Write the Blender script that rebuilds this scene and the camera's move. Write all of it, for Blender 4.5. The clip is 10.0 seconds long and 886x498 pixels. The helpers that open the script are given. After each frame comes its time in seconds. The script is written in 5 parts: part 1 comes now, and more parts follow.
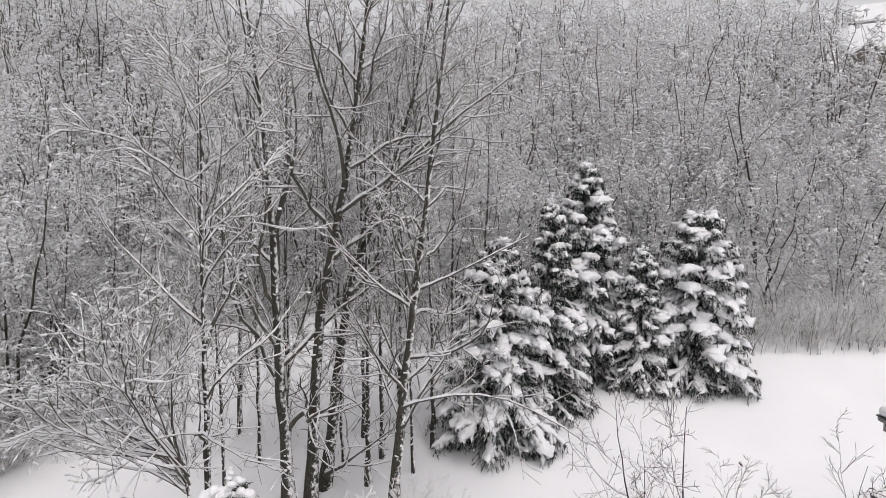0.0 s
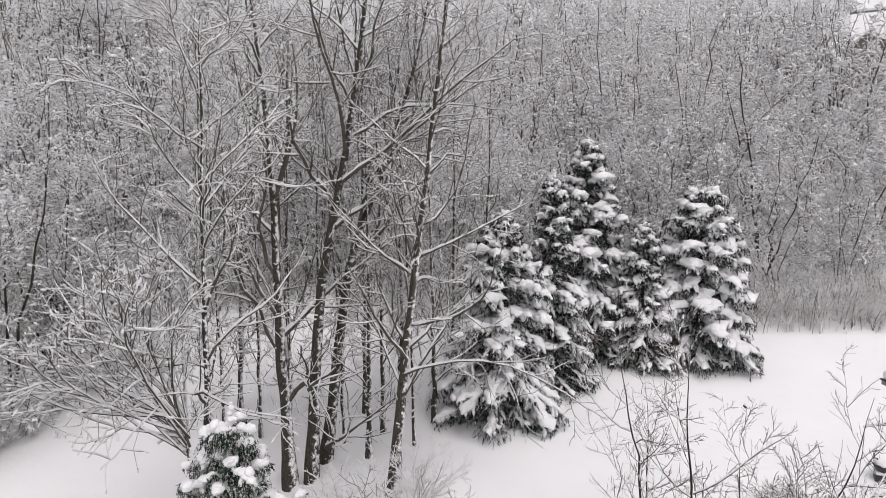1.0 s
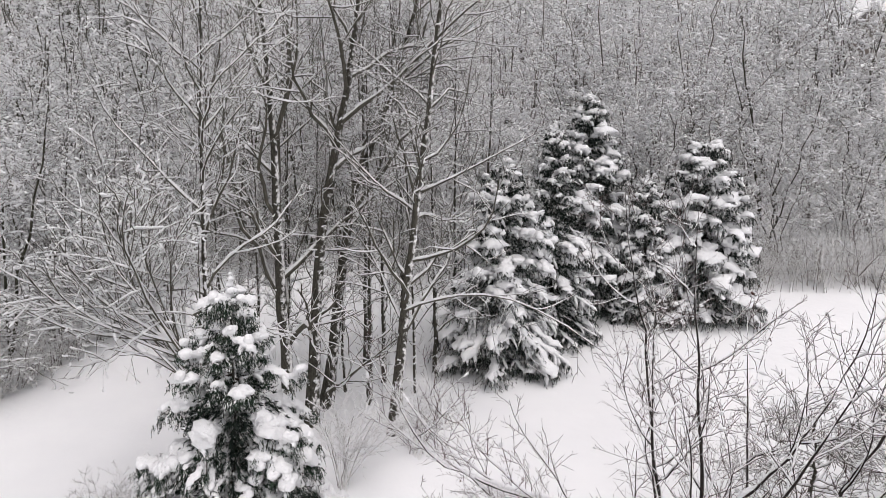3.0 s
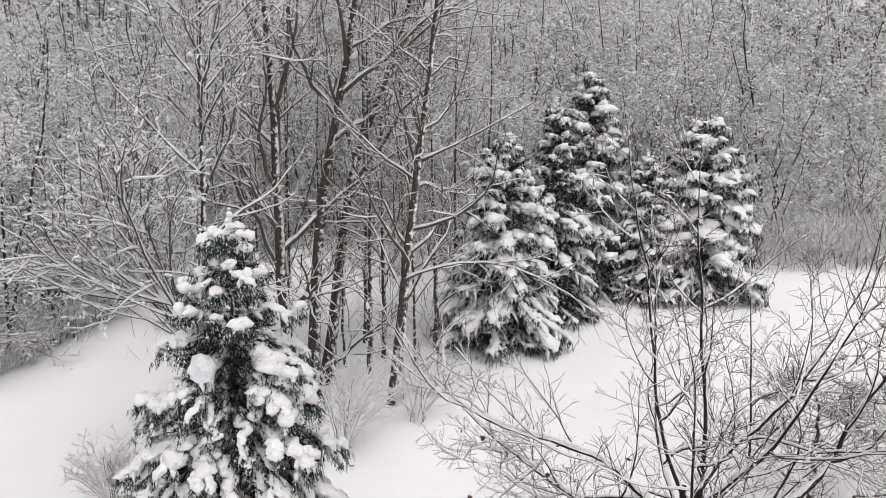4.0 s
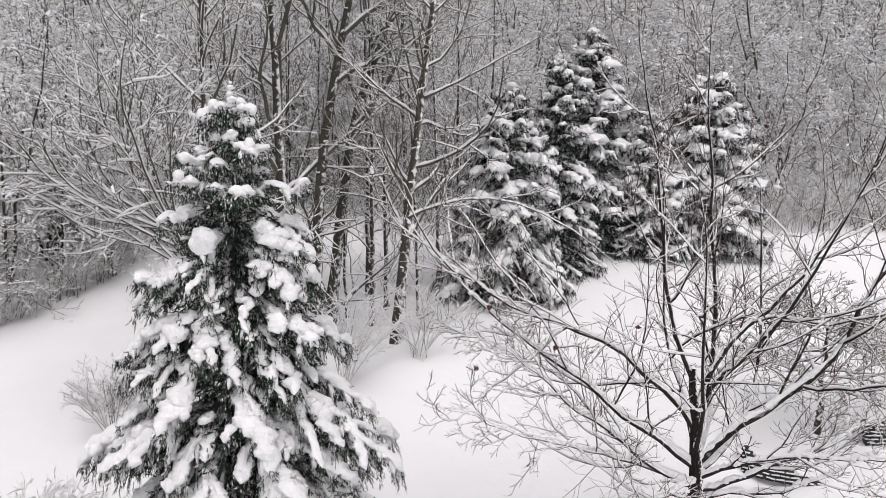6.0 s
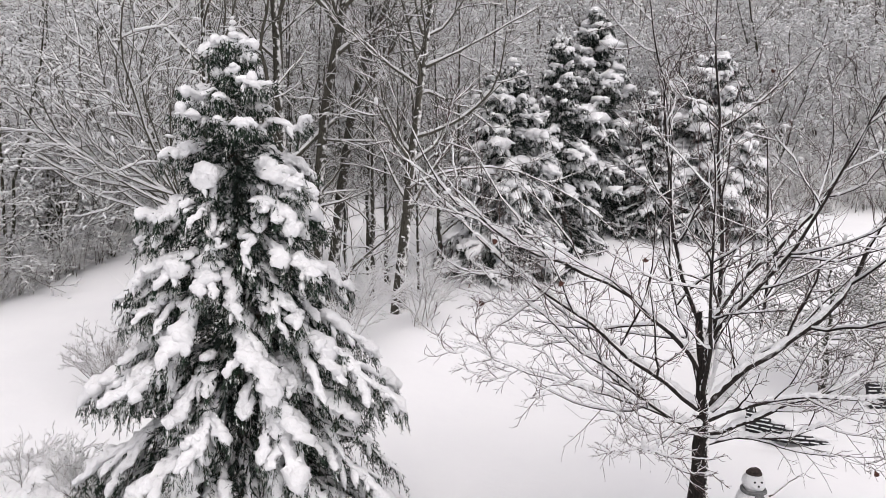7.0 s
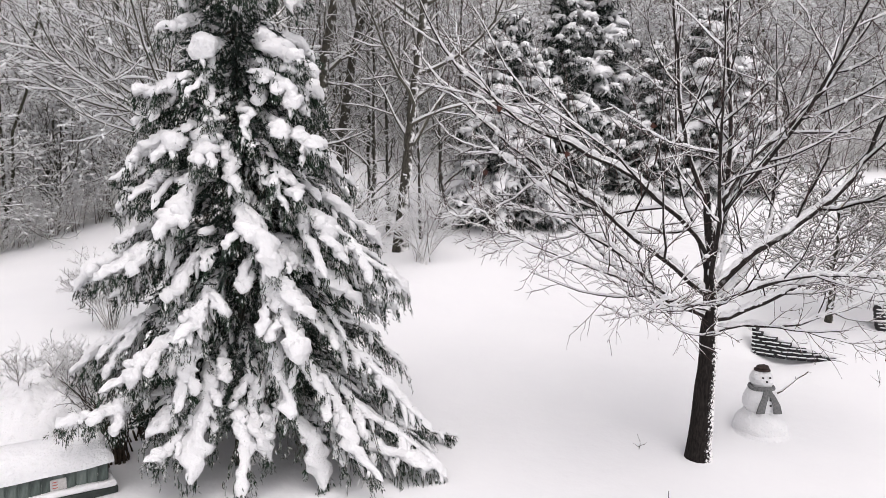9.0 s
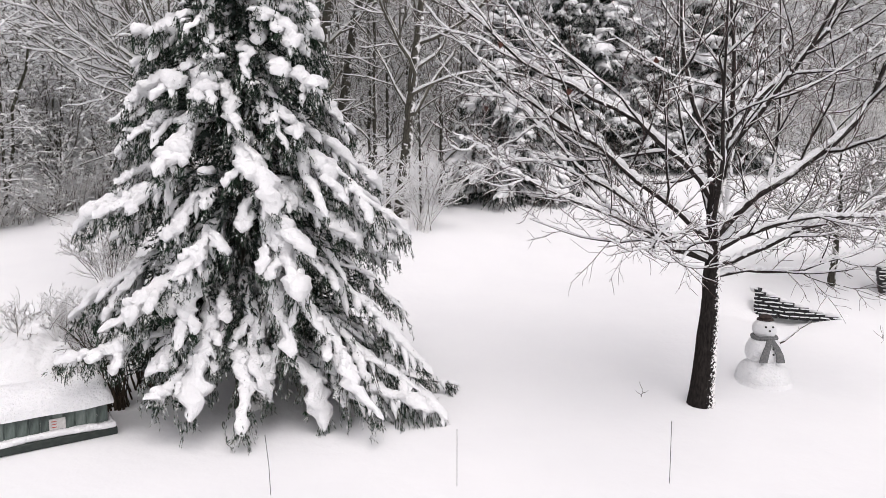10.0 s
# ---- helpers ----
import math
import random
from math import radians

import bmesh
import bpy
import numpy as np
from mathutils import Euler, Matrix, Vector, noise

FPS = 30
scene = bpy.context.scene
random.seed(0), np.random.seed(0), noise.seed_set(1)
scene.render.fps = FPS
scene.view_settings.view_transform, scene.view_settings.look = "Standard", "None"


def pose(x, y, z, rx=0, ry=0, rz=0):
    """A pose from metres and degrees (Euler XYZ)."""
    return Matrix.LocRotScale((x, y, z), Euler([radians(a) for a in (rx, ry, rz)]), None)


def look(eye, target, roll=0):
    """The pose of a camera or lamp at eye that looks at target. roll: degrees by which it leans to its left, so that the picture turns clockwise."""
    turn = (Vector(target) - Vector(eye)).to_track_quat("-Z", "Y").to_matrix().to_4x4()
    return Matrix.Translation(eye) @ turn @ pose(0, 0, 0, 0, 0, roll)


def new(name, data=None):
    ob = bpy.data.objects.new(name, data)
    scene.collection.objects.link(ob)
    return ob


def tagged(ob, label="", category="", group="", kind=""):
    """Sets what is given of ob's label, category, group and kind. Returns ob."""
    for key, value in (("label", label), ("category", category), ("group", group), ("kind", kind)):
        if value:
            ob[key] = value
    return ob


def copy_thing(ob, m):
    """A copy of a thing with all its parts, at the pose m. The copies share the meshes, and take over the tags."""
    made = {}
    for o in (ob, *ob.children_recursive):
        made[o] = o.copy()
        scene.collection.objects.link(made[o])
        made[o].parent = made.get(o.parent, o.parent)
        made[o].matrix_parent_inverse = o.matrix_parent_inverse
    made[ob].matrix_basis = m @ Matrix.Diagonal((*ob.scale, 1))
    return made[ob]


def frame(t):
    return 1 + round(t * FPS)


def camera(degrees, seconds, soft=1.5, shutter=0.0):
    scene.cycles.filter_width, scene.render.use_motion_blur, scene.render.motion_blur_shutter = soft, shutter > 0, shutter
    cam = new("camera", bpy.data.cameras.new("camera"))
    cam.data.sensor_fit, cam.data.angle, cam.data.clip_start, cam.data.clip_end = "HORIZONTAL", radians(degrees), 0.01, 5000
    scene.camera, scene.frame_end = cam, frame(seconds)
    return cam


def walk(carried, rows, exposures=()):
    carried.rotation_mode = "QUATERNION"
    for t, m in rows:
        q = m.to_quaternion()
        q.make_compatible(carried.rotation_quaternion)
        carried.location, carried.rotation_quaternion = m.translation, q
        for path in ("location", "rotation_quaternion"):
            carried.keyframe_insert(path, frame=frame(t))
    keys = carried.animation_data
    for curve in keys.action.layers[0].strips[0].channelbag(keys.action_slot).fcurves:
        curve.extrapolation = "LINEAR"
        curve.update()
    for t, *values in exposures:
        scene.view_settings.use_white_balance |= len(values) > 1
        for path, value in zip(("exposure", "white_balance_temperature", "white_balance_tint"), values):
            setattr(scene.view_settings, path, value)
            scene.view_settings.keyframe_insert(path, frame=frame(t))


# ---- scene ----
cam = camera(64.7, 10.0, soft=0.75)
METRES, EYE, TILT, LEAN, TURN = 10.5, 14.6, -6.0, 0.0, 0.0
ROWS = [
    (0.0, 0.0, 0.0, 0.0, 0.0, 0.0, -0.0),
    (0.5, -0.0017, 0.0054, -0.0555, 0.02, 0.02, 0.02),
    (1.0, -0.0025, 0.01, -0.1108, 0.05, 0.03, 0.02),
    (1.5, -0.005, 0.0151, -0.1654, 0.05, 0.04, 0.03),
    (2.0, -0.0061, 0.0194, -0.2177, 0.06, 0.04, 0.02),
    (2.5, -0.0066, 0.0255, -0.271, 0.07, 0.06, 0.01),
    (4.0, -0.0083, 0.0416, -0.4321, 0.09, 0.26, 0.08),
    (4.5, -0.0085, 0.0453, -0.4827, 0.12, 0.26, 0.08),
    (5.0, -0.01, 0.0514, -0.5317, 0.14, 0.24, 0.11),
    (5.5, -0.0121, 0.0571, -0.5794, 0.17, 0.19, 0.12),
    (7.0, -0.0251, 0.0764, -0.7262, 0.03, 0.27, -0.03),
    (7.5, -0.0265, 0.0823, -0.7731, 0.03, 0.23, -0.03),
    (8.0, -0.0266, 0.0879, -0.8179, 0.08, 0.12, -0.0),
    (8.5, -0.0287, 0.0938, -0.8634, 0.11, 0.04, -0.01),
    (9.0, -0.0282, 0.0977, -0.9085, 0.12, -0.05, 0.01),
    (9.5, -0.0275, 0.1011, -0.9525, 0.12, -0.16, 0.02),
    (10.0, -0.0288, 0.1046, -0.9934, 0.18, -0.27, 0.02),
]
EXPOSURES = [(0.0, 0.0, 6620, 15), (2.5, 0.05, 6620, 15), (5.0, 0.1, 6620, 15), (7.5, 0.15, 6620, 16), (9.0, 0.19, 6620, 16), (10.0, 0.21, 6620, 16)]
walk(cam, [(t, pose(0, 0, EYE, TILT, LEAN, TURN) @ pose(METRES * x, METRES * y, METRES * z, 90 + pitch, roll, yaw)) for t, x, y, z, yaw, pitch, roll in ROWS], EXPOSURES)

# ---- sky and sun: an overcast winter day ----
SUN_UP, SUN_TURN = 64.0, 165.0
world = bpy.data.worlds.new("overcast_sky")
scene.world = world
world.use_nodes = True
wn, wl = world.node_tree.nodes, world.node_tree.links
sky = wn.new("ShaderNodeTexSky")
sky.sky_type, sky.sun_disc = "NISHITA", False
sky.sun_elevation, sky.sun_rotation = radians(SUN_UP), radians(SUN_TURN)
sky.air_density, sky.dust_density = 1.0, 3.0
grey = wn.new("ShaderNodeHueSaturation")
grey.inputs["Saturation"].default_value = 0.12
wl.new(sky.outputs[0], grey.inputs["Color"])
wl.new(grey.outputs[0], wn["Background"].inputs["Color"])
wn["Background"].inputs["Strength"].default_value = 0.165
sun = new("sun", bpy.data.lights.new("sun", "SUN"))
sun.data.energy, sun.data.angle, sun.data.color = 0.45, radians(50), (1.0, 0.97, 0.94)
sa, se = radians(SUN_TURN), radians(SUN_UP)
sun.matrix_world = look((0, 0, 40), (-10 * math.sin(sa) * math.cos(se), -10 * math.cos(sa) * math.cos(se), 40 - 10 * math.sin(se)))


# ---- materials ----
def material(name, build):
    m = bpy.data.materials.new(name)
    m.use_nodes = True
    nt = m.node_tree
    bs = nt.nodes["Principled BSDF"]
    build(nt, bs)
    return m


def noise_node(nt, scale, detail=4.0, rough=0.6, vec=None, coord="Object"):
    if vec is None:
        vec = nt.nodes.new("ShaderNodeTexCoord").outputs[coord]
    n = nt.nodes.new("ShaderNodeTexNoise")
    n.inputs["Scale"].default_value, n.inputs["Detail"].default_value, n.inputs["Roughness"].default_value = scale, detail, rough
    nt.links.new(vec, n.inputs["Vector"])
    return n.outputs[0]


def ramp(nt, fac, stops):
    r = nt.nodes.new("ShaderNodeValToRGB")
    els = r.color_ramp.elements
    while len(els) < len(stops):
        els.new(0.5)
    for e, (p, c) in zip(els, stops):
        e.position, e.color = p, (*c, 1)
    nt.links.new(fac, r.inputs[0])
    return r.outputs[0]


def maths(nt, op, a, b=None, clamp=False):
    n = nt.nodes.new("ShaderNodeMath")
    n.operation, n.use_clamp = op, clamp
    for i, v in enumerate((a, b)):
        if v is None:
            continue
        if isinstance(v, (int, float)):
            n.inputs[i].default_value = v
        else:
            nt.links.new(v, n.inputs[i])
    return n.outputs[0]


def mixed(nt, fac, a, b):
    n = nt.nodes.new("ShaderNodeMix")
    n.data_type = "RGBA"
    for i, v in ((0, fac), (6, a), (7, b)):
        if isinstance(v, tuple):
            n.inputs[i].default_value = (*v, 1)
        elif isinstance(v, (int, float)):
            n.inputs[i].default_value = v
        else:
            nt.links.new(v, n.inputs[i])
    return n.outputs[2]


def bumped(nt, bs, height, strength, distance):
    b = nt.nodes.new("ShaderNodeBump")
    b.inputs["Strength"].default_value, b.inputs["Distance"].default_value = strength, distance
    nt.links.new(height, b.inputs["Height"])
    nt.links.new(b.outputs[0], bs.inputs["Normal"])


SNOW = (0.84, 0.837, 0.828)


def snow_mat(scale, strength, distance):
    def build(nt, bs):
        n1, n2 = noise_node(nt, scale), noise_node(nt, scale * 0.13, 3)
        nt.links.new(ramp(nt, n2, [(0.3, (0.795, 0.8, 0.81)), (0.7, (0.85, 0.852, 0.857))]), bs.inputs["Base Color"])
        bs.inputs["Roughness"].default_value = 0.75
        bs.inputs["Specular IOR Level"].default_value = 0.25
        bumped(nt, bs, n1, strength, distance)
    return build


def snow_facing(nt, toward, low, high, scale, spread, patchy=0.0):
    """How much snow sticks: more on faces turned to the sky and the wind, broken up by noise."""
    g = nt.nodes.new("ShaderNodeNewGeometry")
    d = nt.nodes.new("ShaderNodeVectorMath")
    d.operation = "DOT_PRODUCT"
    d.inputs[1].default_value = Vector(toward).normalized()
    nt.links.new(g.outputs["Normal"], d.inputs[0])
    n = noise_node(nt, scale, 3)
    v = maths(nt, "ADD", d.outputs["Value"], maths(nt, "MULTIPLY", maths(nt, "SUBTRACT", n, 0.5), spread))
    if patchy:
        v = maths(nt, "ADD", v, maths(nt, "MULTIPLY", maths(nt, "SUBTRACT", noise_node(nt, 0.22, 2), 0.5), patchy * 2.5))
        rand = nt.nodes.new("ShaderNodeObjectInfo").outputs["Random"]
        v = maths(nt, "ADD", v, maths(nt, "MULTIPLY", maths(nt, "SUBTRACT", rand, 0.5), patchy))
    mr = nt.nodes.new("ShaderNodeMapRange")
    mr.inputs["From Min"].default_value, mr.inputs["From Max"].default_value = low, high
    nt.links.new(v, mr.inputs["Value"])
    return mr.outputs[0]


def bark_mat(dark, light, low, high, grain=9.0, toward=(0.45, -0.1, 0.8), spread=1.1, scale=6.0, patchy=0.0):
    def build(nt, bs):
        co = nt.nodes.new("ShaderNodeTexCoord").outputs["Object"]
        mp = nt.nodes.new("ShaderNodeMapping")
        mp.inputs["Scale"].default_value = (1, 1, 0.25)
        nt.links.new(co, mp.inputs["Vector"])
        n = noise_node(nt, grain * 3, 5, 0.65, mp.outputs[0])
        bark = ramp(nt, n, [(0.3, dark), (0.72, light)])
        nt.links.new(mixed(nt, snow_facing(nt, toward, low, high, scale, spread, patchy), bark, SNOW), bs.inputs["Base Color"])
        bs.inputs["Roughness"].default_value, bs.inputs["Specular IOR Level"].default_value = 0.95, 0.08
        bumped(nt, bs, n, 0.6, 0.02)
    return build


def needle_mat(dark, light, dust, scale=5.0):
    def build(nt, bs):
        col = ramp(nt, noise_node(nt, 3.5, 3), [(0.35, dark), (0.7, light)])
        d = ramp(nt, noise_node(nt, scale, 4, 0.7), [(dust, (0, 0, 0)), (dust + 0.1, (1, 1, 1))])
        up = snow_facing(nt, (0, 0, 1), -0.15, 0.55, scale * 4, 0.6)
        nt.links.new(mixed(nt, maths(nt, "MULTIPLY", d, up), col, SNOW), bs.inputs["Base Color"])
        bs.inputs["Roughness"].default_value, bs.inputs["Specular IOR Level"].default_value = 0.8, 0.15
    return build


def plain_mat(a, b, scale=12.0, rough=0.8, metal=0.0, bump=0.2):
    def build(nt, bs):
        n = noise_node(nt, scale, 5)
        nt.links.new(ramp(nt, n, [(0.3, a), (0.7, b)]), bs.inputs["Base Color"])
        bs.inputs["Roughness"].default_value, bs.inputs["Metallic"].default_value = rough, metal
        bumped(nt, bs, n, bump, 0.01)
    return build


M_GROUND = material("snow_field", snow_mat(1.6, 0.25, 0.12))
M_SNOW = material("fresh_snow", snow_mat(13.0, 0.9, 0.06))
M_BARK = material("grey_bark", bark_mat((0.018, 0.0168, 0.014), (0.098, 0.092, 0.076), 0.48, 0.72, 9, (0.5, -0.25, 0.7), 1.3, 6.0))
M_MAPLE = material("dark_maple_bark", bark_mat((0.007, 0.0065, 0.006), (0.034, 0.029, 0.027), 0.6, 0.8, 12, (0.88, -0.25, 0.2), 1.9, 24.0))
M_LIMB = material("snow_streaked_maple_bark", bark_mat((0.01, 0.009, 0.0085), (0.05, 0.042, 0.039), 0.34, 0.62, 12, (0.6, -0.25, 0.75), 1.3, 4.0))
M_MAPLE_TWIG = material("brown_maple_twigs", bark_mat((0.04, 0.026, 0.024), (0.11, 0.075, 0.07), 0.7, 0.9, 4, (0.1, 0, 1), 0.7, 3.0))
M_TWIG = material("snowy_twigs", bark_mat((0.048, 0.045, 0.038), (0.134, 0.127, 0.104), 0.26, 0.56, 4, (0.1, 0, 1), 0.7, 3.0))
M_FAR = material("frosted_twigs", bark_mat((0.047, 0.042, 0.036), (0.152, 0.137, 0.117), 0.1, 0.48, 4, (0.15, -0.15, 1), 1.1, 1.2, 0.7))
M_FROST = material("thickly_frosted_twigs", bark_mat((0.07, 0.061, 0.054), (0.236, 0.207, 0.188), -0.45, 0.1, 4, (0.15, -0.15, 1), 1.1, 1.2, 0.6))
M_WOOD = material("grey_snowy_twigs", bark_mat((0.024, 0.0235, 0.017), (0.09, 0.088, 0.066), 0.38, 0.7, 4, (0.15, -0.15, 1), 1.1, 1.2, 0.8))
M_STEM = material("brown_stems", bark_mat((0.018, 0.014, 0.011), (0.075, 0.056, 0.042), 0.8, 1.0, 6))
M_NEEDLE = material("spruce_needles", needle_mat((0.01, 0.02, 0.013), (0.04, 0.066, 0.044), 0.515))
# needles of the far spruces; also painted-in shade inside the near spruce
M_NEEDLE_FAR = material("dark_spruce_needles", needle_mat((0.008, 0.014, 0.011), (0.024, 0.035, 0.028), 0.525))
M_LEAF = material("dead_leaf", plain_mat((0.035, 0.012, 0.008), (0.12, 0.04, 0.025)))


def weathered_green(nt, bs):
    co = nt.nodes.new("ShaderNodeTexCoord").outputs["Object"]
    mp = nt.nodes.new("ShaderNodeMapping")
    mp.inputs["Scale"].default_value = (1, 1, 0.22)
    nt.links.new(co, mp.inputs["Vector"])
    rand = nt.nodes.new("ShaderNodeObjectInfo").outputs["Random"]
    streak = maths(nt, "ADD", noise_node(nt, 16, 5, 0.6, mp.outputs[0]), maths(nt, "MULTIPLY", maths(nt, "SUBTRACT", rand, 0.5), 0.28))
    paint = ramp(nt, streak, [(0.3, (0.028, 0.04, 0.036)), (0.5, (0.085, 0.112, 0.1)), (0.75, (0.17, 0.2, 0.185))])
    stuck = ramp(nt, noise_node(nt, 9, 4, 0.7), [(0.64, (0, 0, 0)), (0.7, (1, 1, 1))])
    nt.links.new(mixed(nt, stuck, paint, SNOW), bs.inputs["Base Color"])
    bs.inputs["Roughness"].default_value = 0.6
    bumped(nt, bs, streak, 0.2, 0.01)


M_GREEN = material("green_painted_steel", weathered_green)
M_PAD = material("dark_base", plain_mat((0.012, 0.018, 0.016), (0.035, 0.045, 0.04), 10, 0.8))
M_LABEL = material("white_label", plain_mat((0.38, 0.37, 0.36), (0.55, 0.54, 0.52), 20, 0.5))
M_RED = material("red_print", plain_mat((0.35, 0.05, 0.03), (0.42, 0.08, 0.05), 20, 0.5))
M_BLOCK = material("charcoal_wall_block", plain_mat((0.012, 0.012, 0.014), (0.045, 0.044, 0.046), 14, 0.9, 0, 0.6))
M_SCARF = material("grey_scarf", plain_mat((0.09, 0.095, 0.095), (0.2, 0.2, 0.2), 30, 0.95))
M_BLACK = material("black_enamel", plain_mat((0.012, 0.012, 0.013), (0.03, 0.03, 0.032), 8, 0.4))
M_COAL = material("coal", plain_mat((0.02, 0.02, 0.02), (0.05, 0.05, 0.05), 30, 0.8))
M_WALL = material("taupe_siding", plain_mat((0.19, 0.165, 0.145), (0.26, 0.23, 0.2), 2, 0.8))
M_TRIM = material("grey_trim", plain_mat((0.16, 0.155, 0.15), (0.24, 0.235, 0.23), 3, 0.7))
M_GLASS = material("dark_window_glass", plain_mat((0.02, 0.025, 0.03), (0.04, 0.045, 0.05), 1, 0.1, 0, 0))


# ---- mesh building ----
def link_mesh(name, chunks, mats, parent=None, label=""):
    """One mesh object from chunks of (vertices, faces, material index, smooth)."""
    vs, loops, totals, mi, sm, base = [], [], [], [], [], 0
    for v, f, m, s in chunks:
        if len(v) == 0 or len(f) == 0:
            continue
        vs.append(v)
        loops.append((f + base).ravel())
        totals.append(np.full(len(f), f.shape[1]))
        mi.append(np.full(len(f), m))
        sm.append(np.full(len(f), s))
        base += len(v)
    me = bpy.data.meshes.new(name)
    v, l, t = np.concatenate(vs), np.concatenate(loops), np.concatenate(totals)
    me.vertices.add(len(v))
    me.vertices.foreach_set("co", v.astype(np.float32).ravel())
    me.loops.add(len(l))
    me.loops.foreach_set("vertex_index", l.astype(np.int32))
    me.polygons.add(len(t))
    me.polygons.foreach_set("loop_start", (np.cumsum(t) - t).astype(np.int32))
    me.polygons.foreach_set("material_index", np.concatenate(mi).astype(np.int32))
    me.polygons.foreach_set("use_smooth", np.concatenate(sm).astype(bool))
    me.update(calc_edges=True)
    for m in mats:
        me.materials.append(m)
    ob = new(name, me)
    if parent is not None:
        ob.parent = parent
    if label:
        ob["label"] = label
    return ob


def thing(name, at, label, category, group="", turn=0.0, kind=""):
    e = new(name)
    e.empty_display_size = 0.2
    e.matrix_world = pose(*at, 0, 0, turn)
    return tagged(e, label, category, group, kind)


def unit(a):
    return a / np.maximum(np.linalg.norm(a, axis=-1, keepdims=True), 1e-9)


def frames_of(T):
    ref = np.where(np.abs(T[..., 2:3]) > 0.9, np.array([1.0, 0, 0]), np.array([0, 0, 1.0]))
    U = unit(np.cross(ref, T))
    return U, np.cross(T, U)


def tubes(P, R, sides, squash=1.0, jitter=None, rng=None):
    """Tubes along many polylines at once: P (B, n, 3), R (B, n)."""
    B, n, _ = P.shape
    T = unit(np.gradient(P, axis=1))
    U, V = frames_of(T)
    a = np.linspace(0, 2 * np.pi, sides, endpoint=False)
    rr = R[:, :, None] * np.ones(sides)
    if jitter:
        rr = rr * (1 + jitter * (rng.random(rr.shape) - 0.5))
    v = P[:, :, None] + rr[..., None] * (np.cos(a)[:, None] * U[:, :, None] + squash * np.sin(a)[:, None] * V[:, :, None])
    i = np.arange(B * n * sides).reshape(B, n, sides)
    j = np.roll(i, -1, axis=2)
    q = np.stack([i[:, :-1], j[:, :-1], j[:, 1:], i[:, 1:]], -1).reshape(-1, 4)
    return v.reshape(-1, 3), q


def kids(rng, P, R, per, f=(0.25, 1.0), ang=(35, 60), ratio=(0.35, 0.6), n=5, up=0.25, wob=0.14, rr=0.6, tip=0.35, least=0.006):
    """Side branches along polylines: returns their polylines and radii."""
    B, n0, _ = P.shape
    L = np.linalg.norm(np.diff(P, axis=1), axis=2).sum(1)
    F = f[0] + (f[1] - f[0]) * (np.arange(per) + rng.random((B, per))) / per
    x = np.minimum(F * (n0 - 1), n0 - 1.001)
    i = x.astype(int)
    w = (x - i)[..., None]
    b = np.arange(B)[:, None]
    pos = P[b, i] * (1 - w) + P[b, i + 1] * w
    rad = R[b, i] * (1 - w[..., 0]) + R[b, i + 1] * w[..., 0]
    T = unit(P[b, i + 1] - P[b, i])
    U, V = frames_of(T)
    phi = (np.arange(per) * 2.4 + rng.random((B, 1)) * 6.28 + rng.normal(0, 0.5, (B, per)))[..., None]
    a = np.radians(rng.uniform(*ang, (B, per)))[..., None]
    D = np.cos(a) * T + np.sin(a) * (np.cos(phi) * U + np.sin(phi) * V)
    ln = L[:, None] * rng.uniform(*ratio, (B, per)) * (1.15 - 0.65 * F)
    D, pos, ln = D.reshape(-1, 3), pos.reshape(-1, 3), ln.ravel()
    r0 = np.maximum(rad.ravel() * rr, least)
    step = np.cumsum(rng.normal(0, wob, (len(D), n - 1, 3)), axis=1)
    step[:, :, 2] += up * np.arange(n - 1) / (n - 1)
    d = unit(D[:, None] + step) * (ln / (n - 1))[:, None, None]
    Q = np.concatenate([pos[:, None], pos[:, None] + np.cumsum(d, axis=1)], axis=1)
    return Q, r0[:, None] * np.linspace(1, tip, n)


def snow_on(rng, P, R, thick, cover=0.9, sides=4, widen=0.35):
    """Lumpy ridges of snow lying on branches, none where they stand steep."""
    keep = rng.random(len(P)) < cover
    P, R = P[keep], R[keep]
    if not len(P):
        return np.zeros((0, 3)), np.zeros((0, 4), int)
    T = unit(np.gradient(P, axis=1))
    flat = np.sqrt(np.maximum(1 - T[..., 2] ** 2, 0))
    flat = np.clip((flat - 0.25) / 0.5, 0.03, 1)
    lump = (0.45 + 0.9 * rng.random(R.shape)) * flat
    h = thick * lump
    C = P.copy()
    C[..., 2] += R * 0.75 + h * 0.4
    r = (R * 0.9 + thick * widen) * np.clip(lump, 0.1, 1)
    r *= np.linspace(1, 0.5, r.shape[1])
    r[:, -1] *= 0.5
    r[:, 0] *= 0.3
    return tubes(C, r, sides, 1.0, 0.25, rng)


def stem(rng, pts, r0, r1, n=14, wob=0.03, flare=1.35):
    """A smooth trunk through a few given places, as one polyline."""
    pts = np.array(pts, float)
    u = np.linspace(0, len(pts) - 1, n)
    P = np.stack([np.interp(u, np.arange(len(pts)), pts[:, k]) for k in range(3)], -1)
    for _ in range(2):
        P[1:-1] = (P[:-2] + 2 * P[1:-1] + P[2:]) / 4
    P[1:-1, :2] += rng.normal(0, wob, (n - 2, 2))
    R = r0 + (r1 - r0) * np.linspace(0, 1, n) ** 0.8
    R[0] *= flare
    return P[None], R[None]


def smooth(a, b, x):
    t = np.clip((x - a) / (b - a), 0, 1)
    return t * t * (3 - 2 * t)


def soft(x, w):
    return w * np.logaddexp(0, x / w)


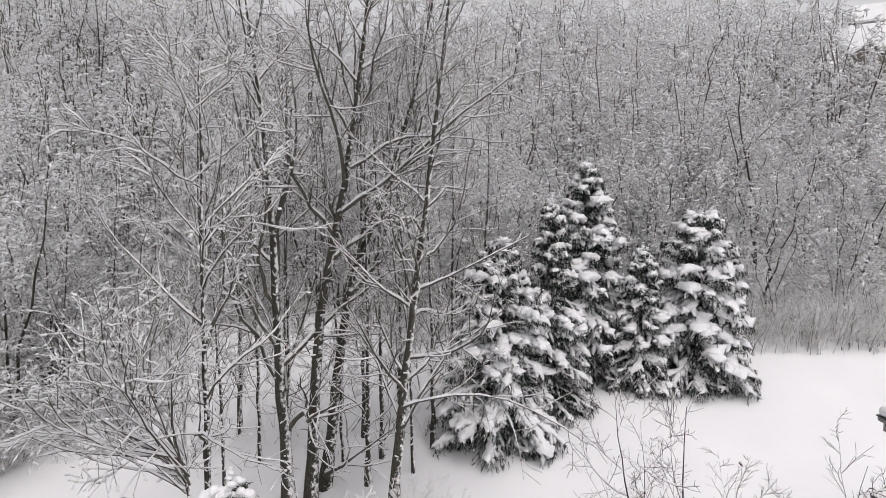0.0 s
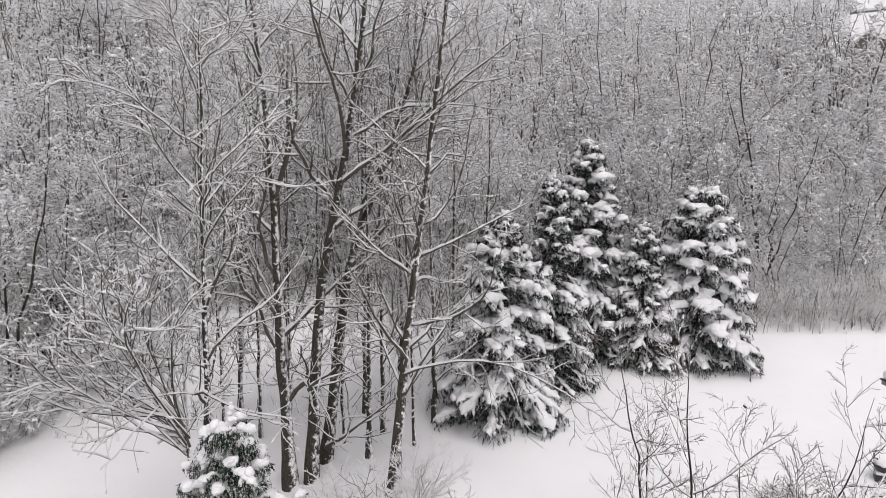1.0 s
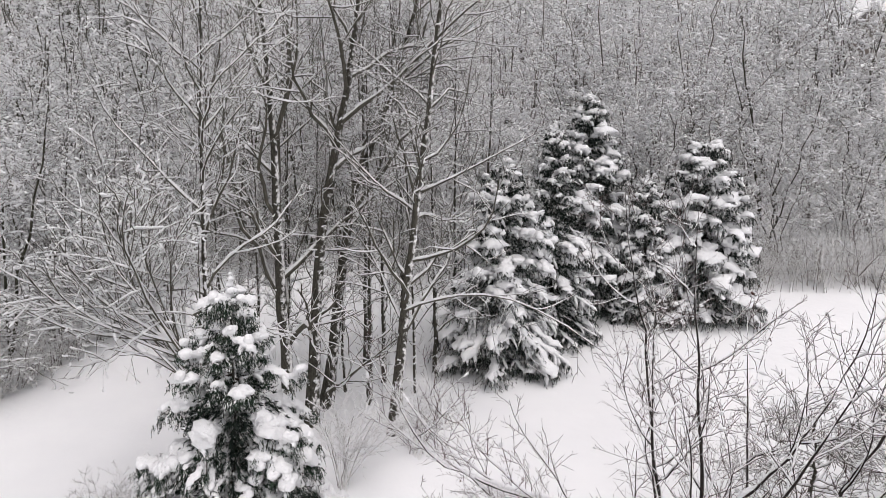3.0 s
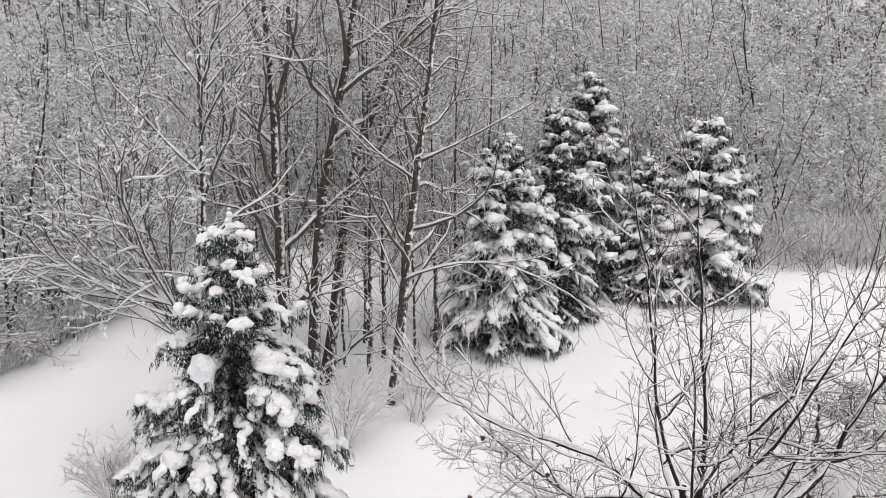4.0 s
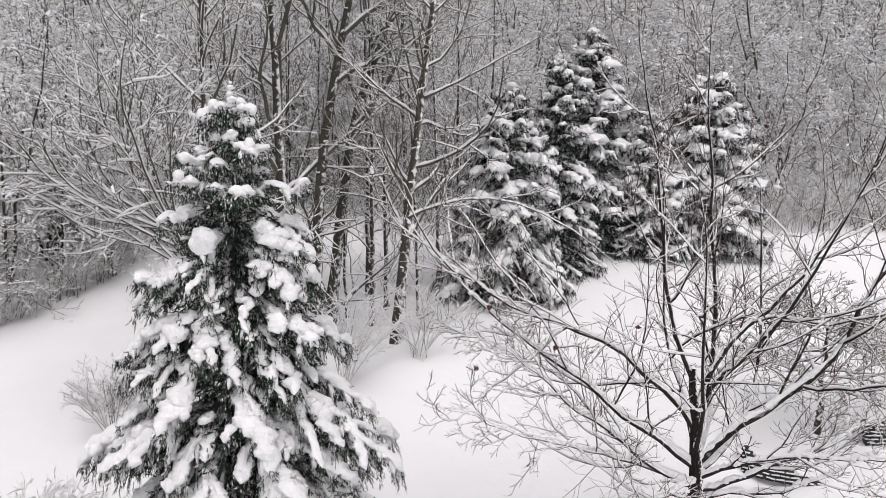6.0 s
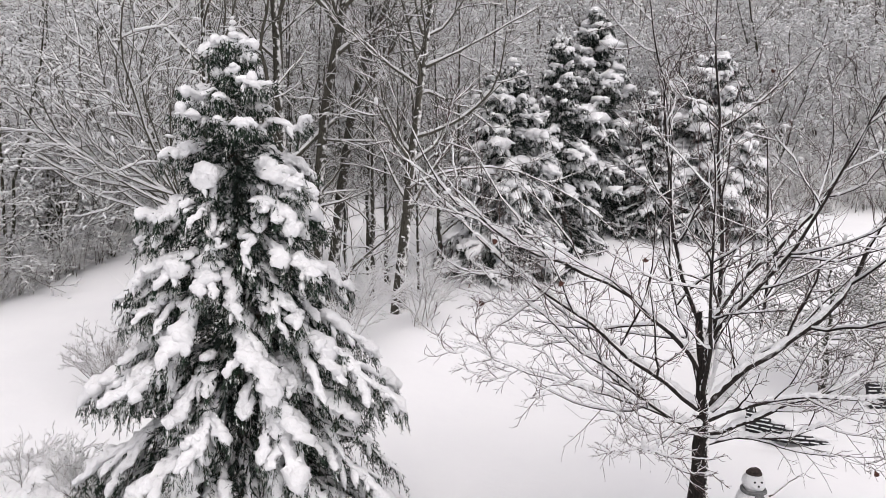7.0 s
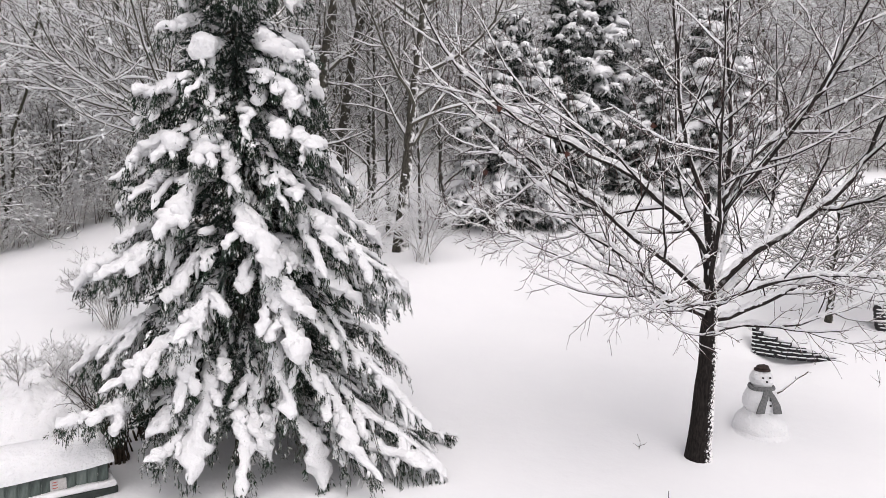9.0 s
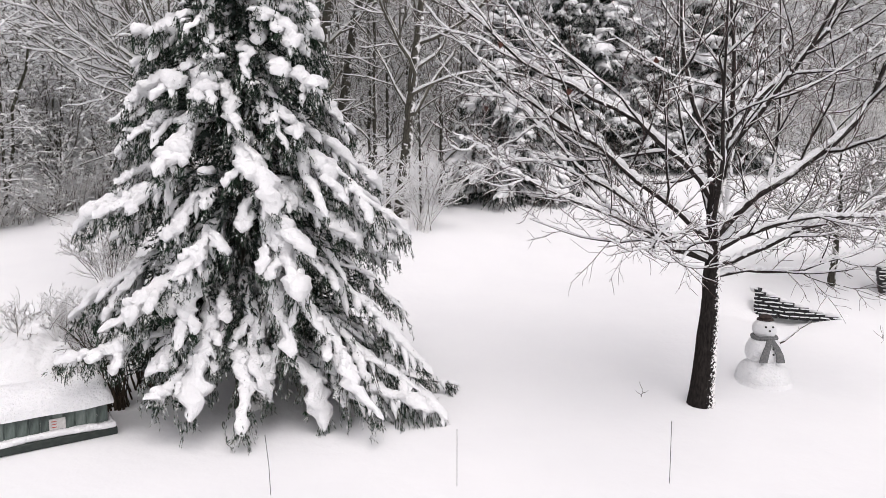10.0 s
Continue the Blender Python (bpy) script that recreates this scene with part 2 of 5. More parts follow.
# ---- the ground ----
_rng = np.random.default_rng(5)
WAVES = [(s, *(_rng.random(3) * 6.28)) for s in (0.13, 0.21, 0.37, 0.55, 0.9)]


def ground(x, y):
    x, y = np.asarray(x, float), np.asarray(y, float)
    k = 0.095 + 0.095 * smooth(-20, 13, x)
    ye = 105 - soft(105 - y, 6)
    z = k * soft(ye - 12.0, 1.2) + (0.26 + 0.17 * (1 - smooth(-32, 0, x))) * soft(ye - 39, 3)
    for s, a, b, c in WAVES:
        z = z + 0.035 / s ** 0.6 * 0.3 * np.sin(x * s + a + np.sin(y * s * 0.6 + c)) * np.sin(y * s * 0.8 + b)
    z = z + 0.95 * np.exp(-((x + 1.2) / 3.2) ** 2 - ((y - 22.8) / 3.6) ** 2) - 0.5 * np.exp(-((x + 6.5) / 3) ** 2 - ((y - 26) / 3) ** 2)
    z = z - 0.32 * np.exp(-((x - 7.6) / 0.9) ** 2 - ((y - 16.3) / 0.6) ** 2)
    return z


def gz(x, y):
    return float(ground(x, y))


def snow_ground():
    n = 260
    u = np.linspace(-1, 1, n)
    xs = 32 * u + 1400 * u ** 9
    ys = 20 + 30 * u + 1400 * u ** 9
    X, Y = np.meshgrid(xs, ys)
    Z = ground(X, Y)
    v = np.stack([X, Y, Z], -1).reshape(-1, 3)
    i = np.arange(n * n).reshape(n, n)
    q = np.stack([i[:-1, :-1], i[:-1, 1:], i[1:, 1:], i[1:, :-1]], -1).reshape(-1, 4)
    g = link_mesh("ground", [(v, q, 0, True)], [M_GROUND])
    tagged(g, "smooth fresh snow over a gently rising yard", "snow", kind="structure")


snow_ground()


def snow_mound(cx, cy, rx, ry, h):
    n = 90
    u = np.linspace(-1, 1, n)
    X, Y = np.meshgrid(u, u)
    d = np.sqrt(X ** 2 + Y ** 2)
    wx, wy = cx + X * rx, cy + Y * ry
    body = np.where(d < 1, (1 - d ** 2.4), 0)
    rough = np.zeros_like(X)
    for i in range(n):
        for j in range(n):
            p = Vector((wx[i, j] * 2.6, wy[i, j] * 2.6, 3.0))
            rough[i, j] = noise.noise(p) + 0.5 * noise.noise(p * 2.1) + 0.25 * noise.noise(p * 4.3)
    Z = ground(wx, wy) - 0.06 + body * h + np.minimum(1, body * 3) * 0.16 * rough
    i = np.arange(n * n).reshape(n, n)
    q = np.stack([i[:-1, :-1], i[:-1, 1:], i[1:, 1:], i[1:, :-1]], -1)
    q = q[(d[:-1, :-1] < 1.0)].reshape(-1, 4)
    ob = link_mesh("snow_mound", [(np.stack([wx, wy, Z], -1).reshape(-1, 3), q, 0, True)], [M_SNOW])
    tagged(ob, "rough mound of snow over low brush beside the spruce", "snow mound")


snow_mound(-8.5, 13.5, 1.9, 1.8, 1.0)


# ---- spruces ----
def sprigs(rng, base, D, length, needle, pairs):
    """Hanging twigs set with needles: pointed triangles round each stem."""
    B = len(base)
    m = pairs * 2
    s = np.linspace(0.1, 1, m)[None] * np.ones((B, 1))
    root = base[:, None] + D[:, None] * (s * length[:, None])[..., None]
    lat = rng.normal(0, 1, (B, m, 3))
    lat = unit(lat - (lat * D[:, None]).sum(-1, keepdims=True) * D[:, None])
    side = np.cross(D[:, None], lat)
    nl = needle * (0.7 + 0.6 * rng.random((B, m, 1)))
    tip = root + (D[:, None] * 0.75 + lat * 0.66) * nl
    wd = nl * 0.165
    a, b = root + side * wd, root - side * wd
    v = np.stack([a, b, tip], 2).reshape(-1, 3)
    f = np.arange(len(v)).reshape(-1, 3)
    cw = np.cross(D, rng.normal(0, 1, D.shape))
    cw = unit(cw) * needle * 0.13
    cv = np.stack([base - cw, base + cw, base + D * length[:, None] * 1.08], 1).reshape(-1, 3)
    return np.concatenate([v, cv]), f, np.arange(len(cv)).reshape(-1, 3) + len(v)


def resampled(P, R, k):
    n = P.shape[1]
    u = np.linspace(0, n - 1, k * (n - 1) + 1)
    i = np.minimum(u.astype(int), n - 2)
    w = u - i
    return P[:, i] * (1 - w)[None, :, None] + P[:, i + 1] * w[None, :, None], R[:, i] * (1 - w) + R[:, i + 1] * w


ICO = bmesh.new()
bmesh.ops.create_icosphere(ICO, subdivisions=1, radius=1.0)
ICO_COARSE_V = np.array([v.co[:] for v in ICO.verts])
ICO_COARSE_F = np.array([[v.index for v in f.verts] for f in ICO.faces])
ICO.free()


BALL = bmesh.new()
bmesh.ops.create_icosphere(BALL, subdivisions=2, radius=1.0)
BALL_V = np.array([v.co[:] for v in BALL.verts])
BALL_F = np.array([[v.index for v in f.verts] for f in BALL.faces])
BALL.free()


def lumps_mesh(rng, at, r, fine=False):
    """Many small uneven snow lumps in one mesh."""
    ICO_V, ICO_F = (BALL_V, BALL_F) if fine else (ICO_COARSE_V, ICO_COARSE_F)
    n, k = len(at), len(ICO_V)
    size = r[:, None, None] * (1 + 0.3 * (rng.random((n, k, 1)) - 0.5))
    squash = np.array([1, 1, 0.8]) * rng.uniform(0.7 if fine else 0.85, 1.35 if fine else 1.2, (n, 1, 3))
    v = at[:, None] + ICO_V[None] * size * squash
    return v.reshape(-1, 3), (np.arange(n)[:, None, None] * k + ICO_F[None]).reshape(-1, 3)


def clumps(rng, at, D, size, fat=0.3, sides=4):
    """Small rounded rolls of snow clinging along twigs."""
    n = len(at)
    l = size * rng.uniform(0.5, 1.3, (n, 1))
    w = size * fat * rng.uniform(0.6, 1.25, (n, 1))
    if sides == 3:
        U, V = frames_of(D)
        mid = at + D * l * rng.uniform(-0.3, 0.3, (n, 1))
        a = rng.random((n, 1)) * 6.28
        ring = [mid + w * 1.15 * (np.cos(a + t) * U + np.sin(a + t) * V) for t in (0, 2.1, 4.2)]
        v = np.stack([at - D * l, *ring, at + D * l], 1).reshape(-1, 3)
        o = np.arange(n)[:, None] * 5
        return v, np.concatenate([o + np.array(t) for t in ((0, 2, 1), (0, 3, 2), (0, 1, 3), (4, 1, 2), (4, 2, 3), (4, 3, 1))])
    s = np.array([-1, -0.6, 0.6, 1.0])
    P = at[:, None] + D[:, None] * (l * s)[..., None] + rng.normal(0, 0.3, (n, 4, 3)) * w[:, None]
    return tubes(P, w * np.array([0.2, 1.0, 0.9, 0.15]), sides, 1.0, 0.3, rng)


def cushion(rng, P, W, H, around=10, rough=0.22, pitch=5.0):
    """A smooth lumpy pillow of snow lying along one polyline: half-widths W, heights H, flat below."""
    n = len(P)
    T = unit(np.gradient(P, axis=0))
    U = unit(np.cross(T, np.array([0, 0, 1.0])) + 1e-6)
    V = np.cross(U, T)
    arc = np.concatenate([[0], np.cumsum(np.linalg.norm(np.diff(P, axis=0), axis=1))])[:, None]
    a = np.linspace(0, 2 * np.pi, around, endpoint=False)[None]
    wav = np.zeros((n, around))
    for f, k, g in ((1.0, 1, 0.9), (1.7, 2, 0.8), (2.6, 3, 0.6), (4.1, 2, 0.45), (6.0, 4, 0.35)):
        wav += g * np.sin(arc * f * pitch + k * a * rng.choice((-1, 1)) + rng.random() * 6.28) * np.cos(arc * f * pitch * 0.6 + rng.random() * 6.28)
    k = 1 + rough * wav
    c, sn = np.cos(a), np.sin(a)
    up = np.where(sn > 0, sn, 0.45 * sn)
    v = P[:, None] + (W[:, None] * k * c)[..., None] * U[:, None] + (H[:, None] * k * up)[..., None] * V[:, None]
    i = np.arange(n * around).reshape(n, around)
    j = np.roll(i, -1, axis=1)
    return v.reshape(-1, 3), np.stack([i[:-1], j[:-1], j[1:], i[1:]], -1).reshape(-1, 4)


def bough(rng, h, az, L, rise, droop, scale, load, detail, fan, cover, reps, stout, hang_, pad, club, arch=1.5):
    """One spruce bough: wood, a curtain of needles and its pillow of snow."""
    n = 9
    s = np.linspace(0, 1, n)
    side = rng.normal(0, 0.16 if reps > 1 else 0.1) * L
    out = np.array([math.cos(az), math.sin(az), 0.0])
    lat = np.array([-out[1], out[0], 0.0])
    P = out * (L * (s - 0.1 * droop * s ** 2))[:, None] + lat * (side * s ** 2)[:, None]
    P[:, 2] = h + L * (rise * s - droop * s ** arch + 0.1 * s ** 5)
    P[1:, :] += rng.normal(0, (0.045 if reps > 1 else 0.03) * scale, (n - 1, 3)) * min(1.0, L)
    R = (0.012 + 0.012 * L) * np.linspace(1, 0.3, n)
    P, R = P[None], R[None]
    per = max(4, int(round(L * detail)))
    fr = np.repeat(np.linspace(0.16, 0.97, per), 2) + rng.normal(0, 0.025, per * 2)
    fr = np.clip(fr, 0.12, 0.99)
    sg = np.tile([1, -1], per)
    x = np.minimum(fr * (n - 1), n - 1.001)
    i = x.astype(int)
    w = (x - i)[:, None]
    pos = P[0, i] * (1 - w) + P[0, i + 1] * w
    T = unit(P[0, i + 1] - P[0, i])
    ln = (0.13 * scale + fan * L * (1 - fr) ** 0.7 * np.minimum(fr * 2.5, 1)) * rng.uniform(0.7, 1.3, per * 2)
    ln = np.minimum(ln, (0.5 if reps > 1 else 0.9) * scale)
    D = unit(T * rng.uniform(0.3, 0.9, (per * 2, 1)) + lat * (sg * rng.uniform(0.4, 0.9, per * 2))[:, None])
    k = 5
    u = np.linspace(0, 1, k)[None, :, None]
    Q = pos[:, None] + D[:, None] * ln[:, None, None] * u
    Q[:, :, 2] -= (ln[:, None] * rng.uniform(*hang_, (per * 2, 1)) * np.linspace(0, 1, k) ** 1.6)
    RQ = np.full((per * 2, k), 0.008 * scale) * np.linspace(1, 0.5, k)
    wood = [tubes(P, R, 5), tubes(Q, RQ, 3)]
    # long boughs fork into side boughs
    forks = []
    if reps > 1 and L > 1.3:
        for f in np.linspace(0.3, 0.7, 4) + rng.normal(0, 0.05, 4):
            x = f * (n - 1)
            i = int(x)
            b0 = P[0, i] * (1 - x + i) + P[0, i + 1] * (x - i)
            d = unit(unit(P[0, i + 1] - P[0, i]) * 0.8 + lat * (rng.choice((-1, 1)) * rng.uniform(0.4, 0.85)))
            fl = (0.25 + 0.42 * L * (1 - f)) * rng.uniform(0.7, 1.2)
            g = np.linspace(0, 1, 7)
            F = b0 + d * (fl * g)[:, None]
            F[:, 2] -= fl * rng.uniform(0.1, 0.5) * g ** 2
            forks.append(F)
            wood.append(tubes(F[None], np.full((1, 7), 0.01) * np.linspace(1, 0.4, 7), 3))
    side_p = np.concatenate([np.repeat(F[1:], 3, 0) for F in forks]) if forks else np.zeros((0, 3))
    side_d = np.concatenate([np.repeat(unit(F[1:] - F[:-1]), 3, 0) for F in forks]) if forks else np.zeros((0, 3))
    # needles hang below and stand out beside every twig
    allp = np.concatenate([side_p, Q.reshape(-1, 3), P[0, 1:], P[0, 2:] * 0.5 + P[0, 1:-1] * 0.5])
    alld = np.concatenate([side_d, np.repeat(D, k, 0), np.repeat(out[None], n - 1, 0), np.repeat(out[None], n - 2, 0)])
    allp = np.repeat(allp, reps, 0) + rng.normal(0, 0.03 * scale, (len(allp) * reps, 3))
    alld = np.repeat(alld, reps, 0)
    hang = (rng.random(len(allp)) < 0.8)[:, None]
    rnd = rng.normal(0, 0.35, alld.shape)
    dirs = unit(np.where(hang, alld * 0.25 + rnd * 0.45 + np.array([0, 0, -1.0]), alld * 0.6 + rnd * 1.0 + np.array([0, 0, -0.5])))
    lens = np.where(hang[:, 0], rng.uniform(0.06, 0.2 if reps > 1 else 0.26, len(allp)), rng.uniform(0.05, 0.11, len(allp))) * scale
    nv, nf, ncq = sprigs(rng, allp, dirs, lens, (0.052 if reps > 1 else 0.1) * scale, 3 if reps > 1 else 2)
    pick = rng.random(len(allp)) < (0.38 if reps > 1 else 0.2)
    flecks = clumps(rng, (allp + dirs * lens[:, None] * 0.6)[pick], dirs[pick], (0.042 if reps > 1 else 0.07) * scale, 0.3, 3)
    # snow: one long pillow on the bough, swelling towards its blunt end
    m = (5 if reps > 1 else 2) * (n - 1) + 1
    q = np.linspace(0.05 + 0.12 * rng.random(), 1.03, m)
    i = np.minimum((q * (n - 1)).astype(int), n - 2)
    w = (q * (n - 1) - i)[:, None]
    sP = P[0, i] * (1 - w) + P[0, i + 1] * w
    body = (0.3 + 0.7 * np.clip((q - 0.05) / 0.55, 0, 1)) if not club else (0.35 + 0.65 * np.clip((q - 0.35) / 0.4, 0, 1))
    ends = np.sqrt(np.clip((q - q[0]) / 0.08, 0.02, 1)) * np.sqrt(np.clip((q[-1] - q) / 0.06, 0.02, 1))
    W = pad * scale * load * (0.62 + 0.38 * min(1.0, L / (1.6 * scale))) * body * ends * rng.uniform(0.75, 1.2) * (1 + 0.3 * np.sin(q * L * rng.uniform(5, 9) + rng.random() * 6.28))
    sP[:, 2] += W * 0.25
    snow = [cushion(rng, sP, W, W * (0.75 if reps > 1 else 0.55), 14 if reps > 1 else 8, 0.22 if club else 0.38, 12.0 / scale)]
    for F in forks:
        g = np.linspace(0, 6, 25)
        i = np.minimum(g.astype(int), 5)
        fp = F[i] * (1 - g + i)[:, None] + F[i + 1] * (g - i)[:, None]
        fw = pad * scale * load * rng.uniform(0.5, 0.8) * (0.45 + 0.55 * np.clip(g / 3.5, 0, 1)) * np.sqrt(np.clip(g / 0.5, 0.02, 1)) * np.sqrt(np.clip((6 - g) / 0.6, 0.02, 1))
        fp[:, 2] += fw * 0.25
        snow.append(cushion(rng, fp, fw, fw * 0.75, 10, 0.38, 13.0))
    # clots crowd its crest and spill over its sides
    m = int((5 + 7 * L) * (1.0 if reps > 1 else 0.6))
    i = rng.integers(3, len(q) - 3, m)
    off = np.clip(rng.normal(0, 0.55, m), -0.9, 0.9)
    size = W[i] * rng.uniform(0.38, 0.7, m)
    bp = sP[i] + lat * (off * W[i])[:, None] + np.array([0, 0, 1.0]) * (W[i] * ((0.3 if reps > 1 else 0.15) - 0.4 * off ** 2))[:, None]
    snow.append(lumps_mesh(rng, bp, size * (1.0 if reps > 1 else 0.75), reps > 1))
    # snow fingers along the side twigs
    keep = rng.random(per * 2) < cover * min(1.0, load)
    if keep.any():
        uu = np.linspace(0, 0.95, k)
        fq = Q[keep] * 1.0
        fq = fq[:, :1] + (fq - fq[:, :1]) * rng.uniform(0.3, 0.75, (keep.sum(), 1, 1)) * (1.0 if reps > 1 else 1.3)
        fR = (0.035 + 0.03 * rng.random((keep.sum(), k))) * scale * load ** 0.5 * stout * np.sqrt(1 - uu ** 5) * np.clip(0.5 + ln[keep, None] / (0.5 * scale), 0.6, 1.2)
        fR[:, -1] *= 0.6
        fq[..., 2] += fR * 0.2 - 0.04 * scale * np.linspace(0, 1, k) ** 2
        snow.append(tubes(fq, fR, 5 if reps > 1 else 4, 0.8, 0.25, rng))
    if club:
        g = np.array([n - 1.3, n - 1.9 - rng.random()])
        i = g.astype(int)
        w = (g - i)[:, None]
        size = rng.uniform(0.65, 0.95, 2) * pad * scale * load
        bp = P[0, i] * (1 - w) + P[0, i + 1] * w + rng.normal(0, 0.3, (2, 3)) * size[:, None]
        bp[:, 2] += size * 0.35
        snow.append(lumps_mesh(rng, bp, size, True))
    return wood, (nv, nf, ncq), snow, flecks


def spruce_boughs(rng, height, radius, count, load, scale, detail, low=0.04, droopy=1.0, power=0.85, fan=0.34, cover=0.8, front=1.0, reps=2, stout=1.0, hang_=(0.35, 1.1), pad=0.12, bare=0.0, whorls=()):
    res = []
    top = 0.8 if whorls else 0.975
    # the leader carries separate whorls: depth below the tip, boughs, reach
    for depth, m, reach in whorls:
        a0 = rng.random() * 6.28
        for q in range(m):
            res.append(bough(rng, height - depth + rng.normal(0, 0.06), a0 + q * 6.28 / m + rng.normal(0, 0.3), reach * rng.uniform(0.6, 1.15), 0.3, 0.36 + rng.normal(0, 0.1), scale, load * rng.uniform(0.85, 1.2), detail, fan, cover, reps, stout, (0.2, 0.7), pad * 0.98, True))
    for j in range(count):
        u = min(top, max(low, low + (top - low) * (j / (count - 1)) ** (0.9 if whorls else 1.1) + rng.normal(0, 0.012)))
        az = j * 2.399 + rng.normal(0, 0.4)
        facing = max(0.0, -math.sin(az)) ** 1.5
        L = (radius * (1 - u) ** power + 0.1 * scale) * rng.uniform(0.76, 1.04) * (1 - (1 - front) * facing)
        if front < 1:
            L *= 1 - 0.2 * max(0.0, -math.cos(az)) * (1 - u) ** 4
            L *= (1 - 0.14 * float(smooth(0.5, 0.75, u))) * (1 + 0.1 * max(0.0, math.cos(az)))
            rise = -0.12 + 0.5 * u ** 1.2 + rng.normal(0, 0.08)
        else:
            L *= 0.62 + 0.38 * min(1.0, u / 0.2)
            rise = -0.1 + 0.7 * u ** 1.4 + rng.normal(0, 0.06)
        droop = ((0.6 - 0.2 * u if front == 1 else 0.92 - 0.4 * u) + rng.normal(0, 0.14)) * droopy * (1 + 1.0 * (1 - front) * facing)
        if front < 1:
            droop *= 1 - 0.42 * max(0.0, -math.cos(az)) * (1 - u)
        h = height * u
        tipz = h + L * (rise - droop + 0.1)
        least = (0.15 if front == 1 else 0.25) + (1.3 * max(0.0, -math.cos(az)) if front < 1 else 0.0)
        if tipz < least:
            droop = max(0.02, droop - (least - tipz) / L)
        weight = rng.uniform(0.5, 0.75) if rng.random() < bare else rng.uniform(0.8, 1.35)
        if front < 1:
            weight *= 0.88 + 0.52 * u
        else:
            weight *= 0.35 + 0.65 * min(1.0, u / 0.35)
        res.append(bough(rng, h, az, L, rise, droop, scale, load * weight, detail, fan, cover, reps, stout, hang_, pad, False, 1.5 if front == 1 else 1.75))
    return res


def merged(parts, mi, smooth_=True):
    return [(v, q, mi, smooth_) for v, q in parts]


def spruce(name, at, height, radius, count, load, scale, detail, seed, label, group, by_bough=False, needles=None, **kw):
    rng = np.random.default_rng(seed)
    t = thing(name, (at[0], at[1], gz(*at) - 0.05), label, "spruce tree", group)
    P, R = stem(rng, [(0, 0, 0), (0.02, 0, height * 0.5), (0, 0, height)], 0.018 * height + 0.02, 0.012, 12, 0.015)
    link_mesh("trunk", [(*tubes(P, R, 9), 0, True)], [M_BARK], t)
    needles = needles or M_NEEDLE
    res = spruce_boughs(rng, height, radius, count, load, scale, detail, **kw)
    crown, cap = [], []
    for wood, (nv, nf, nq), snow, flecks in res:
        c = [(nv, nf, 0, False), (nv, nq, 0, False), (*flecks, 2, True)] + merged(wood, 1)
        s = merged(snow, 0)
        if by_bough:
            b = link_mesh("bough", c, [needles, M_STEM, M_SNOW], t)
            link_mesh("snow_load", s, [M_SNOW], b, "heavy white snow cushion")
        else:
            crown += c
            cap += s
    # dense twigs inside the crown; their darker needle colour paints in interior shade
    m = int(100 * height * radius / scale ** 2)
    u = kw["low"] + (0.92 - kw["low"] - (0.1 if kw.get("whorls") else 0)) * rng.random(m) ** 1.4
    a = rng.random(m) * 6.28
    rr = (radius * (1 - u) ** kw["power"]) * np.sqrt(rng.uniform(0.02, 0.26, m)) * (1 - (1 - kw.get("front", 1.0)) * np.maximum(0, -np.sin(a)))
    d = np.stack([np.cos(a), np.sin(a), rng.uniform(-1.2, 0.1, m)], -1) + rng.normal(0, 0.3, (m, 3))
    zz = np.maximum(height * u - 0.35 * rr, 0.2)
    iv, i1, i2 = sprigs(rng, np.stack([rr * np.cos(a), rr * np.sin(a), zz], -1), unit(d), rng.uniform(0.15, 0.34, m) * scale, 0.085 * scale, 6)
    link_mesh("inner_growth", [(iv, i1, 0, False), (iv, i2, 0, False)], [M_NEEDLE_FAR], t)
    # the leader's snow knob
    kz = np.array([[0.05, -0.03, -0.3], [-0.05, 0.03, -0.22], [0.03, -0.04, -0.12], [-0.02, 0.02, -0.02], [0.01, -0.01, 0.08], [0, 0, 0.16]]) * scale + np.array([0, 0, height])
    knob = (*lumps_mesh(rng, kz, np.array([0.08, 0.085, 0.075, 0.07, 0.055, 0.035]) * scale, True), 0, True)
    if by_bough:
        link_mesh("snow_cap", [knob], [M_SNOW], t)
    else:
        link_mesh("crown", crown, [needles, M_STEM, M_SNOW], t)
        link_mesh("snow_load", cap + [knob], [M_SNOW], t, "thick white snow on the boughs")
    return t


spruce("spruce_tree", (-3.7, 11.7), 9.35, 4.15, 112, 1.12, 1.0, 4.8, 11, "tall green spruce with drooping boughs under heavy snow", "", True, low=0.145, power=0.66, fan=0.18, cover=0.85, front=0.57, droopy=0.92, reps=3, stout=1.1, hang_=(0.5, 1.3), pad=0.104, bare=0.24,
       whorls=((0.28, 4, 0.32), (0.5, 4, 0.42), (0.78, 3, 0.4), (1.0, 6, 0.95), (1.3, 4, 0.75), (1.62, 7, 1.25)))
GROUP = "spruces at the wood's edge"
FAR = dict(needles=M_NEEDLE_FAR, low=0.045, fan=0.34, cover=1.0, reps=1, droopy=0.85, stout=1.5, hang_=(0.3, 0.8), pad=0.215, bare=0.16)
spruce("spruce_tree", (2.5, 30.3), 8.8, 3.85, 138, 1.0, 1.3, 2.6, 21, "broad dark spruce loaded with snow at the wood's edge", GROUP, power=0.66, **FAR)
spruce("spruce_tree", (5.0, 32.2), 10.0, 2.9, 112, 1.0, 1.25, 2.4, 22, "narrow snowy spruce standing close behind its neighbour", GROUP, power=0.88, **FAR)
spruce("spruce_tree", (7.2, 35.3), 10.8, 3.9, 136, 1.1, 1.4, 2.4, 23, "tallest dark spruce of the group, hung with snow", GROUP, power=0.8, **FAR)
